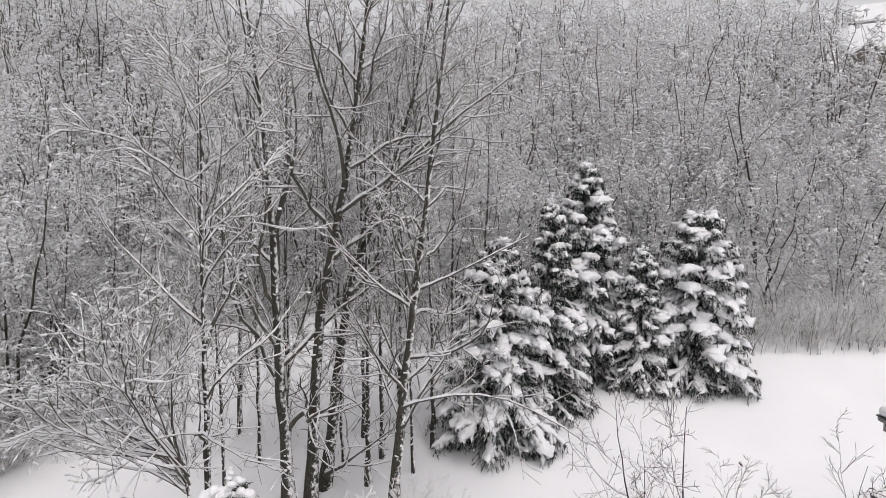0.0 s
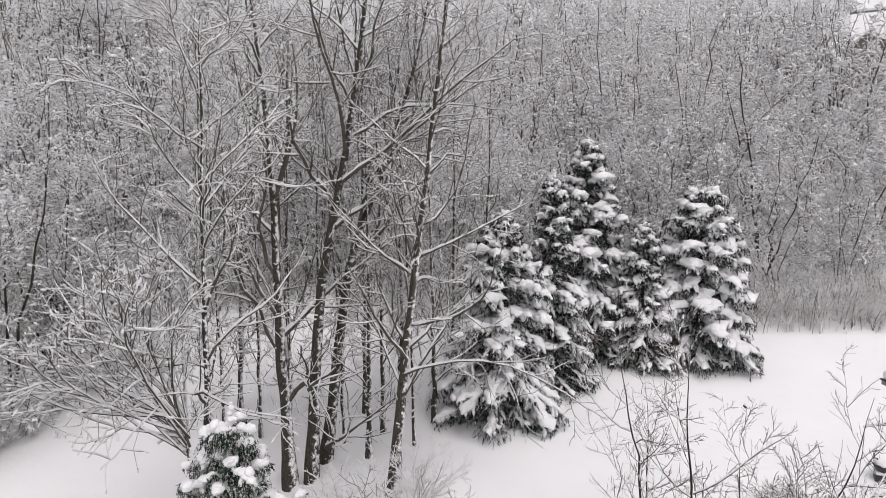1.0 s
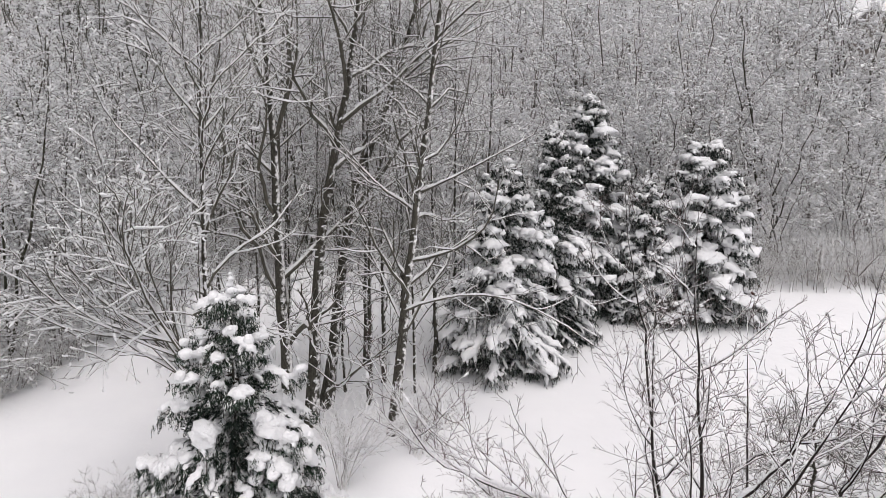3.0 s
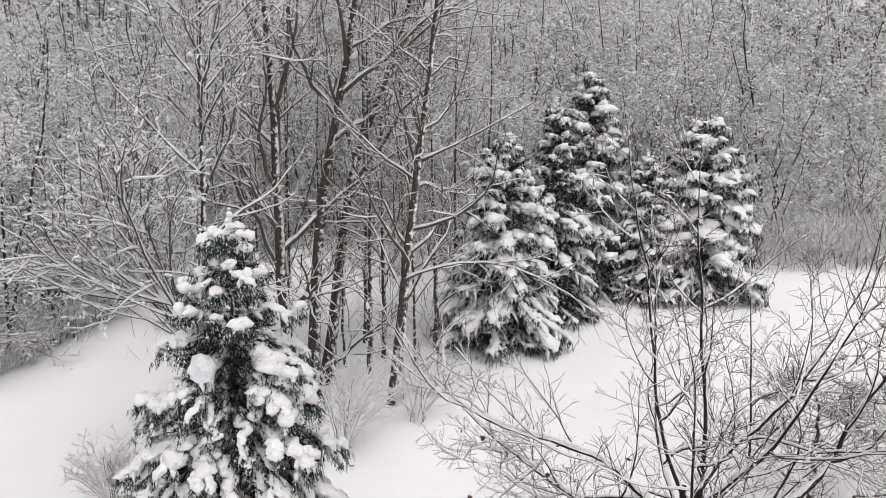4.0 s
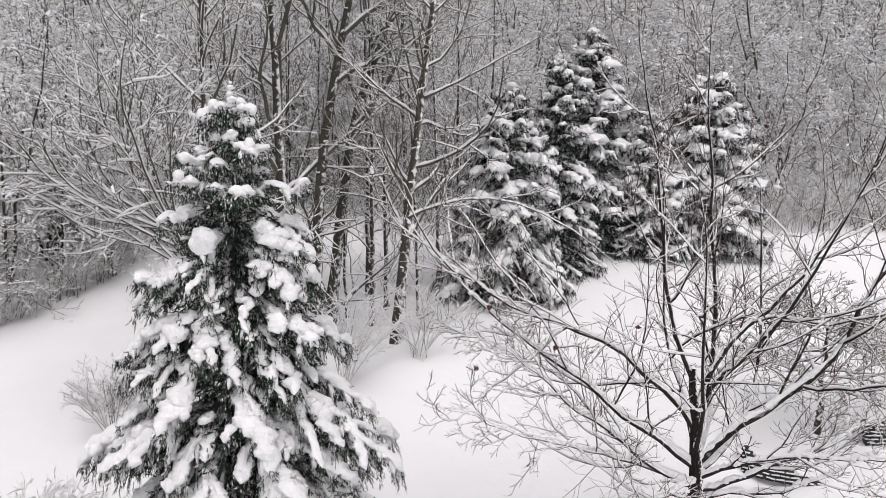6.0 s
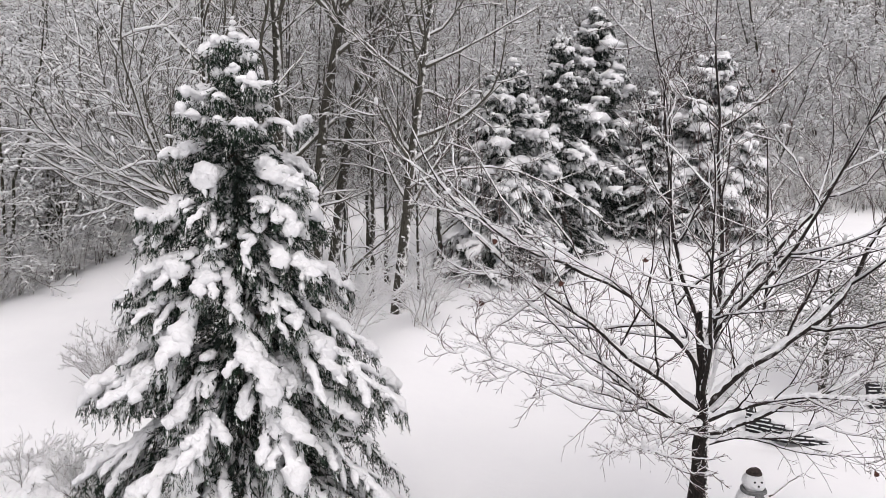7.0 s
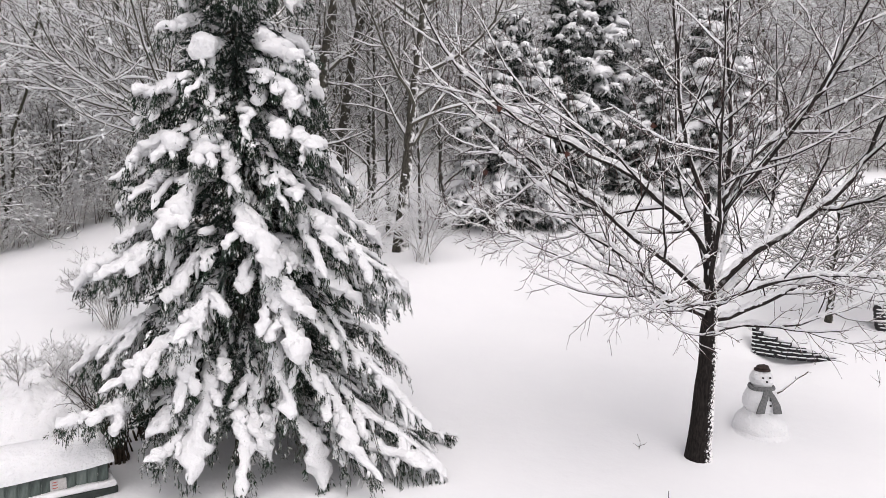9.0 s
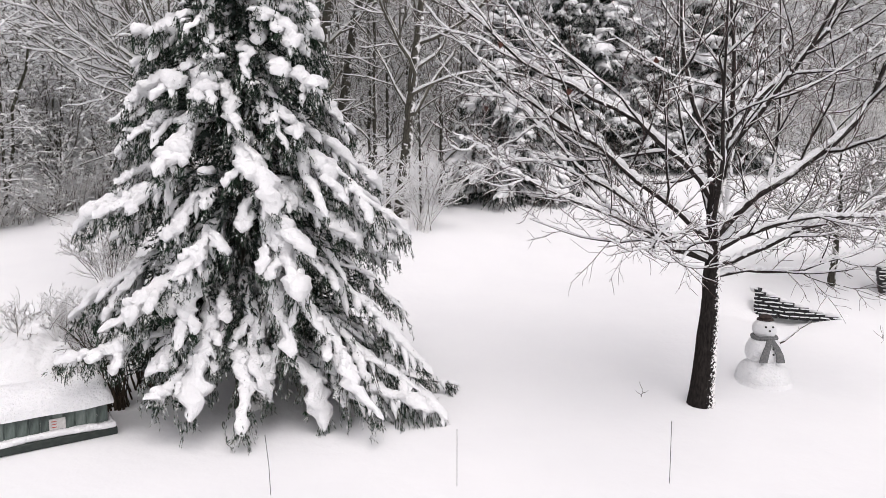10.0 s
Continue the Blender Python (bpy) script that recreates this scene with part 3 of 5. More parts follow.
spruce("spruce_tree", (9.7, 33.8), 7.1, 2.2, 96, 0.95, 1.1, 2.6, 24, "slim young spruce clumped with snow", GROUP, power=0.75, **FAR)
spruce("spruce_tree", (12.75, 34.4), 8.3, 3.5, 150, 1.1, 1.4, 2.4, 25, "bushy spruce with thick snow pads down to the ground", GROUP, power=0.5, **FAR)


# ---- the bare maple in the yard ----
def limb_line(rng, h, az, up, length, bend, n=17):
    """A limb from the trunk at height h: heading az, starting elevation up, curving by bend."""
    wander = np.cumsum(rng.normal(0, 8, (2, n - 1)), axis=1)
    e = np.radians(up + bend * np.linspace(0, 1, n - 1) + wander[0] - np.linspace(0, 1, n - 1) * wander[0, -1])
    a = np.radians(az + wander[1])
    d = np.stack([np.cos(e) * np.cos(a), np.cos(e) * np.sin(a), np.sin(e)], -1) * length / (n - 1)
    return np.concatenate([[[0, 0, h]], np.array([0, 0, h]) + np.cumsum(d, 0)])


def maple(at):
    rng = np.random.default_rng(31)
    t = thing("maple_tree", (at[0], at[1], gz(*at) - 0.05), "bare dark-barked maple with snow along its spreading limbs", "tree")
    P, R = stem(rng, [(0, 0, 0), (0.05, 0, 1.2), (0.1, 0, 2.4), (0.08, 0, 3.4), (-0.02, 0, 4.6)], 0.228, 0.06, 16, 0.012, 1.08)
    link_mesh("trunk", [(*tubes(P, R, 14, 1, 0.06, rng), 0, True)], [M_MAPLE], t)
    # height, heading (0 right, 90 away), elevation, length, bend, thickness
    LIMBS = [
        (4.4, 150, 78, 5.2, 4, 0.055), (3.3, 35, 72, 5.8, 10, 0.07), (2.9, -12, 52, 6.2, 20, 0.075), (2.75, 8, 34, 5.8, 20, 0.062),
        (3.5, 178, 58, 5.8, 14, 0.065), (2.85, 188, 42, 6.1, 8, 0.065), (2.5, 200, 28, 5.2, 6, 0.05), (2.5, 172, 22, 5.3, -5, 0.042), (2.45, -20, 12, 4.9, 6, 0.045),
        (3.1, 250, 50, 4.6, 18, 0.05), (3.0, 100, 50, 5.6, 18, 0.055), (2.6, 218, 28, 3.9, 8, 0.04), (2.7, 60, 30, 5.2, 10, 0.045),
        (3.6, 300, 62, 5.0, 14, 0.05), (2.25, 22, 12, 5.2, 2, 0.04), (2.5, 150, 22, 5.3, -2, 0.042), (4.0, -5, 70, 5.2, 8, 0.052), (2.65, 320, 30, 4.0, 10, 0.042),
    ]
    for h, az, up, ln, bend, th in LIMBS:
        ln *= 1.27 if up >= 50 else 1.12 if up >= 34 else 1.0
        A = limb_line(rng, h, az, up, ln, bend)
        A[:, 0] += np.interp(h, (0, 2.4, 3.4, 4.6), (0, 0.1, 0.08, -0.02))
        A, RA = A[None], (0.88 * th * np.linspace(1, 0.1, 17) ** 1.1)[None]
        B, RB = kids(rng, A, RA, 11, (0.15, 0.98), (32, 60), (0.26, 0.46), 8, 0.6, 0.17, 0.5)
        C, RC = kids(rng, B, RB, 6, (0.12, 1), (30, 60), (0.3, 0.5), 5, 0.25, 0.16, 0.6, 0.5, 0.0068)
        D, RD = kids(rng, C, RC, 5, (0.15, 1), (25, 55), (0.4, 0.65), 4, 0.15, 0.2, 0.7, 0.65, 0.0042)
        limb = link_mesh("limb", [(*tubes(A, RA, 8), 0, True), (*tubes(B, RB, 5), 0, True), (*tubes(C, RC, 3), 1, True), (*tubes(D, RD, 3), 1, True)], [M_LIMB, M_MAPLE_TWIG], t)
        link_mesh("snow_ridge", [(*snow_on(rng, *resampled(A, RA, 4), 0.11, 1, 7, 0.21), 0, True), (*snow_on(rng, *resampled(B, RB, 2), 0.052, 0.95, 5, 0.24), 0, True), (*snow_on(rng, C, RC, 0.02, 0.7, 4), 0, True), (*snow_on(rng, D, RD, 0.01, 0.3, 3), 0, True)], [M_SNOW], limb, "line of snow lying on the limb")
        clots = []
        for Q, RQ, m, size in ((A, RA, 26, 0.055), (B, RB, 2, 0.034)):
            q, rq = resampled(Q, RQ, 4)
            b, i = np.repeat(np.arange(len(q)), m), rng.integers(2, q.shape[1] - 1, len(q) * m)
            lie = np.abs(unit(q[b, i] - q[b, i - 1])[:, 2]) < 0.78
            b, i = b[lie], i[lie]
            at_ = q[b, i] + rng.normal(0, 0.006, (len(b), 3))
            at_[:, 2] += rq[b, i] + size * 0.15
            clots.append(lumps_mesh(rng, at_, size * rng.uniform(0.5, 1.15, len(b))))
        if up > 45:
            tip = rng.random(len(C)) < 0.16
            clots.append(clumps(rng, C[tip, -1], unit(C[tip, -1] - C[tip, -2]), 0.055, 0.5))
        link_mesh("snow_lump", [(*c, 0, True) for c in clots], [M_SNOW], limb)["kind"] = "stuff"
        ends = C[:, -1]
        for e in ends[rng.random(len(ends)) < (0.016 if up < 45 else 0.0)]:
            n = 5
            u = np.linspace(-1, 1, n)
            X, Y = np.meshgrid(u, u)
            m = 0.038
            prof = 1 - 0.45 * np.abs(X) * (0.5 + 0.5 * np.sin(5 * Y))
            v = np.stack([X * prof * m, 0.03 * np.sin(2 * X + Y), Y * m - 0.05 + 0.02 * X * X], -1).reshape(-1, 3) @ np.array(Euler((rng.normal(0, 0.4), rng.normal(0, 0.4), rng.random() * 6)).to_matrix()).T + e
            i = np.arange(n * n).reshape(n, n)
            q = np.stack([i[:-1, :-1], i[:-1, 1:], i[1:, 1:], i[1:, :-1]], -1).reshape(-1, 4)
            link_mesh("dead_leaf", [(v, q, 0, True)], [M_LEAF], t, "curled red-brown dead leaf")
    return t


maple((4.1, 11.7))


# ---- bare trees at the wood's edge ----
def bare_tree(name, at, pts, r0, label, seed, per=(16, 7, 5), f0=0.3, ratio=(0.16, 0.3), ang=(30, 60), up=0.35, group="", extra=(), mat=None, thick=0.024, tufts=0.0, limb=0.42, fork=(30, 65)):
    """A tall bare tree: trunk through pts (relative to its base), limbs, branches, twigs, snow on them."""
    rng = np.random.default_rng(seed)
    t = thing(name, (at[0], at[1], gz(*at) - 0.08), label, "tree", group)
    P, R = stem(rng, pts, r0, 0.02)
    tp, tr = resampled(P, R, 4)
    link_mesh("trunk", [(*tubes(tp, tr, 10, 1, 0.16, rng), 0, True)], [mat or M_BARK], t)
    pick = rng.integers(4, tp.shape[1] - 1, 70)
    a = rng.random(70) * 6.28
    on = tp[0, pick] + np.stack([np.cos(a), np.sin(a), 0 * a], -1) * tr[0, pick, None] * 0.95
    lumps = clumps(rng, on, unit(np.stack([-np.sin(a), np.cos(a), rng.normal(0, 1, 70)], -1)), 0.09)
    A, RA = kids(rng, P, R, per[0], (f0, 0.99), ang, ratio, 9, up, 0.2, limb, 0.2)
    for e in extra:
        E, RE = stem(rng, e[0], e[1], 0.015, 9, 0.03)
        A, RA = np.concatenate([A, E]), np.concatenate([RA, RE])
    B, RB = kids(rng, A, RA, per[1], (0.2, 1), fork, (0.3, 0.55), 5, 0.2, 0.22, 0.55, 0.4, 0.013)
    C, RC = kids(rng, B, RB, per[2], (0.2, 1), (30, 60), (0.3, 0.6), 3, 0.15, 0.2, 0.7, 0.6, 0.011)
    link_mesh("crown", [(*tubes(A, RA, 6), 0, True), (*tubes(B, RB, 4), 0, True), (*tubes(C, RC, 3), 0, True)], [M_TWIG], t)
    tuft = []
    if tufts:
        pick = rng.random(len(C)) < tufts
        tuft = [(*clumps(rng, C[pick, -1], unit(C[pick, -1] - C[pick, 0] + np.array([0, 0, -0.05])), 0.09, 0.32), 0, True)]
    link_mesh("snow_cover", [(*snow_on(rng, *resampled(A, RA, 3), thick * 1.9, 1, 4, 0.36), 0, True), (*snow_on(rng, B, RB, thick * 1.6, 0.95, 4, 0.38), 0, True), (*snow_on(rng, C, RC, thick * 1.2, 0.7, 3), 0, True), (*lumps, 0, True), *tuft], [M_SNOW], t, "snow lying along the branches")["kind"] = "stuff"
    return t


EDGE = "bare trees at the wood's edge"
bare_tree("bare_tree", (-1.75, 23.0), [(0, 0, 0), (0.35, 0.5, 4.5), (0.85, 1, 8.3), (1.25, 1.4, 12), (2.0, 2, 18.5), (2.3, 2, 21)], 0.21, "tall straight bare tree with snow down one side", 41, (36, 9, 5), 0.14, (0.17, 0.3), (34, 58), 0.3, EDGE,
          extra=[([(0.35, 0.4, 4.2), (1.8, -0.2, 4.9), (4.2, -0.4, 4.9), (6.6, -0.4, 3.2)], 0.045), ([(0.85, 1, 8.2), (2.4, 0.8, 8.9), (4.8, 0.6, 10.2)], 0.055)])
bare_tree("bare_tree", (-5.95, 26.0), [(0, 0, 0), (-0.2, 0, 4.5), (-0.35, 0, 9), (-0.55, 0, 15), (-1.1, 0, 18.5), (-1.3, 0, 22)], 0.27, "thick dark upright bare trunk", 42, (22, 9, 5), 0.14, (0.22, 0.42), (22, 45), 0.4, EDGE, limb=0.55, thick=0.03)
bare_tree("bare_tree", (-5.2, 26.2), [(0, 0, 0), (0.4, 0, 7.5), (1.35, 0, 11.7), (2.1, 0, 16), (2.5, 0, 19.5), (2.6, 0, 22)], 0.24, "dark bare tree leaning slightly from its neighbour", 43, (20, 9, 5), 0.3, (0.26, 0.45), (20, 40), 0.3, EDGE, limb=0.6, thick=0.03)
bare_tree("bare_tree", (-4.85, 27.5), [(0, 0, 0), (0.75, 0, 6.5), (1.35, 0, 9.4), (2.8, 0, 12.5), (3.9, 0, 16.5), (4.6, 0, 20)], 0.24, "dark bare tree that bends and leans", 44, (20, 9, 5), 0.3, (0.26, 0.45), (20, 40), 0.3, EDGE, limb=0.6, thick=0.03,
          extra=[([(0.1, -0.2, 0.7), (1.2, -1.5, 1.8), (3.2, -2.4, 3.6)], 0.11)])
bare_tree("bare_tree", (-7.3, 20.6), [(0, 0, 0), (0.1, 0, 5), (0.15, 0, 10), (0.25, 0, 14.5), (0.3, 0, 17)], 0.13, "slender pale bare tree with forked branches", 45, (26, 8, 5), 0.25, (0.26, 0.42), (30, 48), 0.35, EDGE, tufts=0.5, limb=0.55, thick=0.035)
_r = np.random.default_rng(46)
for i, (x, y, h) in enumerate([(-8.8, 27, 17), (-2.6, 29, 16), (-1.2, 27.5, 17), (-3.6, 31, 18), (-10.5, 30, 17), (0.4, 32, 16), (-7.2, 31, 18), (2.0, 34, 15), (-4.2, 28.6, 14), (-6.6, 28.8, 15), (-3.0, 27.0, 13), (-8.0, 29.5, 16), (-5.6, 30.2, 15), (-2.0, 31.5, 16), (-9.6, 32.0, 15), (-0.4, 29.6, 13)]):
    dx = float(_r.normal(0, 0.9))
    bare_tree("bare_tree", (x, y), [(0, 0, 0), (dx * 0.2, 0.1, h * 0.4), (dx, 0, h)], float(_r.uniform(0.07, 0.15)), "slim bare tree among the crowded trunks", 50 + i, (16, 6, 5), 0.15, (0.15, 0.3), (25, 55), 0.45, EDGE)


for i, (x, y, h) in enumerate([(-19.8, 28.6, 10), (-19.0, 34.0, 12), (-21.4, 30.5, 13), (-18.2, 37.6, 12), (-20.4, 35.5, 14), (-17.0, 42.0, 12)]):
    bare_tree("bare_tree", (x, y), [(0, 0, 0), (0.2, 0.1, h * 0.4), (float(_r.normal(0, 0.8)), 0, h)], 0.13, "bushy bare tree tufted with snow beside the open strip", 80 + i, (24, 8, 5), 0.12, (0.22, 0.36), (30, 60), 0.35, EDGE, thick=0.03, tufts=0.7)


# ---- shrubs ----
def shrub(name, at, label, seed, stems, height, spread, lean=(0, 0), r=0.022, thick=0.03, per=(7, 5), mat=None, up=0.3, group="", knee=(0.3, 0.45), tufts=0.0):
    rng = np.random.default_rng(seed)
    t = thing(name, (at[0], at[1], gz(*at) - 0.05), label, "shrub", group)
    A, RA = [], []
    for k in range(stems):
        az, sp = rng.random() * 6.28, spread * rng.random() ** 0.6
        tip = np.array([math.cos(az) * sp + lean[0] * rng.uniform(0.6, 1.1), math.sin(az) * sp + lean[1] * rng.uniform(0.6, 1.1), height * rng.uniform(0.7, 1.0)])
        b = np.append(rng.normal(0, 0.12, 2), 0)
        E, RE = stem(rng, [b, b + (tip - b) * np.array([knee[0], knee[0], knee[1]]), b + (tip - b) * np.array([0.68, 0.68, 0.8]), tip], r * rng.uniform(0.7, 1.2), 0.007, 8, 0.02)
        A.append(E)
        RA.append(RE)
    A, RA = np.concatenate(A), np.concatenate(RA)
    B, RB = kids(rng, A, RA, per[0], (0.25, 1), (22, 55), (0.22, 0.42), 5, up, 0.18, 0.6, 0.4, 0.006)
    C, RC = kids(rng, B, RB, per[1], (0.2, 1), (25, 55), (0.3, 0.6), 4, up * 0.6, 0.15, 0.7, 0.6, 0.005)
    link_mesh("crown", [(*tubes(A, RA, 5), 0, True), (*tubes(B, RB, 4), 0, True), (*tubes(C, RC, 3), 0, True)], [mat or M_STEM], t)
    pick = rng.random(len(C)) < tufts
    tuft = [(*clumps(rng, C[pick, -1], unit(C[pick, -1] - C[pick, 0]), 0.07), 0, True)] if tufts else []
    link_mesh("snow_cover", tuft + [(*snow_on(rng, A, RA, thick, 1, 4), 0, True), (*snow_on(rng, B, RB, thick, 0.95, 4), 0, True), (*snow_on(rng, C, RC, thick * 0.8, 0.8, 4), 0, True)], [M_SNOW], t, "snow clinging to the stems")
    return t


# a leaning little tree whose limbs fan out low over the strip of snow
_r = np.random.default_rng(61)
FAN = []
for k in range(24):
    e, out = math.radians(10 + 74 * k / 23 + _r.normal(0, 3)), _r.normal(0, 0.45)
    ln = 3.0 + 2.0 * math.sin(e) + _r.normal(0, 0.4)
    x0, z0 = -0.75 + 0.25 * k / 23, 4.4 + 1.2 * _r.random()
    FAN.append(([(x0, 0, z0), (x0 - 0.45 * ln * math.cos(e), out * ln * 0.4, z0 + 0.42 * ln * math.sin(e)), (x0 - 0.8 * ln * math.cos(e + 0.1), out * ln * 0.8, z0 + 0.8 * ln * math.sin(e + 0.1)), (x0 - ln * math.cos(e + 0.25), out * ln, z0 + ln * math.sin(e + 0.25))], float(_r.uniform(0.02, 0.036))))
bare_tree("leaning_tree", (-6.9, 19.6), [(0, 0, 0), (-0.2, 0, 2), (-0.5, 0, 4), (-0.9, 0, 6), (-1.1, 0, 8)], 0.1, "leaning little tree with a fan of thickly snowed limbs", 61, (8, 8, 5), 0.5, (0.25, 0.4), (25, 50), 0.3, extra=FAN, thick=0.044, tufts=0.9, fork=(20, 42))
shrub("shrub", (-3.2, 20.6), "thin open shrub with snowy stems", 62, 20, 3.0, 1.9, (0.6, 0), 0.015, 0.05, mat=M_FROST)
shrub("shrub", (-1.0, 21.6), "thin open shrub with snowy stems", 63, 18, 2.2, 1.9, (0.3, 0), 0.014, 0.05, mat=M_FROST)
shrub("shrub", (-5.95, 11.7), "brown many-stemmed shrub under the spruce", 64, 30, 1.6, 0.7, (-0.35, 0.2), 0.02, 0.012, (4, 3))
shrub("shrub", (-5.85, 12.7), "brown many-stemmed shrub under the spruce", 65, 30, 1.6, 0.7, (-0.4, 0.3), 0.02, 0.012, (4, 3))
shrub("shrub", (-7.6, 13.2), "low twiggy shrub half buried in snow", 66, 18, 1.7, 0.8, (0, 0), 0.008, 0.03, (6, 4), mat=M_FROST)
shrub("shrub", (-8.6, 13.4), "low twiggy shrub half buried in snow", 69, 26, 1.35, 1.3, (0, 0), 0.006, 0.034, (6, 4), mat=M_FROST)
shrub("shrub", (-9.2, 14.1), "low twiggy shrub half buried in snow", 58, 22, 1.0, 1.1, (0, 0), 0.006, 0.034, (6, 4), mat=M_FROST)
shrub("shrub", (-9.4, 18.8), "fine-twigged rounded shrub dusted with snow", 59, 24, 2.0, 1.3, (0, 0), 0.01, 0.034, (8, 5), mat=M_FROST)
bare_tree("small_tree", (9.85, 18.2), [(0, 0, 0), (0.05, 0, 1.4), (0.1, 0, 2.6), (0.0, 0, 3.7)], 0.1, "low bushy ornamental tree with a dense snowy crown", 67, (32, 10, 6), 0.27, (0.55, 0.95), (62, 100), 0.05, thick=0.02)
shrub("shrub", (13.5, 19.5), "bushy twiggy shrub under snow", 68, 22, 2.6, 2.0, (0, 0), 0.02, 0.03, (7, 5))


# ---- the wood on the hill ----
def spikes(P, R):
    """Tapered three-sided twigs."""
    a, b = P[:, 0], P[:, -1]
    U, V = frames_of(unit(b - a))
    r = R[:, :1]
    v = np.stack([a + U * r, a - U * r * 0.5 + V * r * 0.87, a - U * r * 0.5 - V * r * 0.87, b], 1).reshape(-1, 3)
    o = np.arange(len(a))[:, None] * 4
    return v, np.concatenate([o + np.array(t) for t in ((0, 1, 3), (1, 2, 3), (2, 0, 3))])


def wood_tree_mesh(rng, h, per, fat, low, lump, wide=1.0, share=0.6, stems=3):
    """A rounded, many-stemmed bare tree with flecks of snow on its twigs."""
    PP, RR = [], []
    for k in range(stems):
        az, out = 6.28 * (k + rng.random()) / stems, h * rng.uniform(0.05, 0.24) * wide
        hk = h * rng.uniform(0.72, 1.0)
        P, R = stem(rng, [(0, 0, 0), (math.cos(az) * out * 0.25, math.sin(az) * out * 0.25, hk * 0.35), (math.cos(az) * out * 0.8, math.sin(az) * out * 0.8, hk * 0.75), (math.cos(az) * out, math.sin(az) * out, hk)], 0.0105 * h / stems ** 0.5, 0.022, 9, 0.16)
        PP.append(P)
        RR.append(R)
    P, R = np.concatenate(PP), np.concatenate(RR)
    A, RA = kids(rng, P, R, per[0], (low, 0.99), (50, 88), (0.24 * wide, 0.42 * wide), 6, 0.12, 0.3, 0.5, 0.3, 0.016 * fat)
    B, RB = kids(rng, A, RA, per[1], (0.12, 1), (35, 80), (0.3, 0.6), 4, -0.15, 0.3, 0.6, 0.5, 0.013 * fat)
    C, RC = kids(rng, B, RB, per[2], (0.1, 1), (35, 85), (0.4, 0.85), 2, -0.15, 0.3, 0.9, 0.8, 0.011 * fat)
    D = unit(C[:, -1] - C[:, 0])
    pick = rng.random(len(C)) < share
    D = unit(D * np.array([1, 1, 0.55]))
    spot = (C[:, 0] * 0.4 + C[:, -1] * 0.6)[pick] + np.array([0, 0, 0.02])
    more = rng.random(len(B)) < share
    bq = B[more, 2] + np.array([0, 0, 0.03])
    cl = clumps(rng, np.concatenate([spot, bq]), np.concatenate([D[pick], unit(B[more, 3] - B[more, 1])]), lump, 0.25, 3)
    trunk = [(*tubes(P, R, 5), 0, True)]
    crown = [(*tubes(A, RA, 3), 0, True), (*tubes(B, RB, 3), 0, True), (*spikes(C, RC), 0, False), (*cl, 1, True)]
    return trunk, crown


def wood_tree(seed, h, low, wide):
    rng = np.random.default_rng(seed)
    t = thing("bare_tree", (0, 0, -200), "bare frosted tree in the hillside wood", "tree", "trees of the wood")
    trunk, crown = wood_tree_mesh(rng, h, (8, 6, 5), 1.2, low, 0.22, wide, 0.85 if h > 11 else 1.0, 2 if h > 12 else 3)
    link_mesh("trunk", trunk, [M_WOOD], t)
    link_mesh("crown", crown, [M_WOOD if h > 11 else M_FAR if h > 9.5 else M_FROST, M_SNOW], t)
    return t


def wooded(x, y):
    """Where the wood stands: beyond the yard, and left of the open snowy strip that runs up beside it."""
    if x < -9:
        return y > 28.7 + min(15.0, max(-8.0, (x + 19.0) * 6.0))
    return y > (37.2 if x > 1 else 43.0 if x < -3 else 39.0)


KINDS = [wood_tree(70 + i, *a) for i, a in enumerate(((12, 0.08, 1.1), (13.5, 0.12, 1.0), (14, 0.07, 1.1), (9, 0.05, 1.5), (8, 0.04, 1.6), (7, 0.04, 1.7), (10, 0.06, 1.4)))]
_r = np.random.default_rng(7)
near_spots, far_spots = [], []
for y in np.concatenate([np.arange(24, 54, 3.2), np.arange(54, 100, 4.4)]):
    x = -0.72 * y
    while x < 0.74 * y:
        px, py = x + _r.normal(0, 0.8), y + _r.normal(0, 1.0)
        if wooded(px, py) and not (py > 68 and px > 0.54 * py):
            (near_spots if py < 52 else far_spots).append((px, py))
        x += _r.uniform(2.5, 4.0) * (1 + max(0, y - 55) / 90) * (0.75 if x < 2 and y < 54 else 1.0)
far_spots += [(38, 61), (40.5, 61), (36, 66), (37.5, 64.5)]
used = set()
for px, py in near_spots:
    # the left of the wood is taller, the slope on the right more bushy
    k = int(_r.choice([0, 1, 2, 6] if _r.random() < (0.35 if px < -12 and py < 42 else 0.72 if px < 0 else 0.15) else [3, 4, 5, 6]))
    s = float(_r.uniform(0.75, 1.12))
    m = pose(px, py, gz(px, py) - 0.15, float(_r.normal(0, 3)), float(_r.normal(0, 3)), float(_r.uniform(0, 360)))
    if k not in used:
        used.add(k)
        KINDS[k].matrix_world = m
    else:
        c = copy_thing(KINDS[k], m)
        c.scale = (s, s, s)


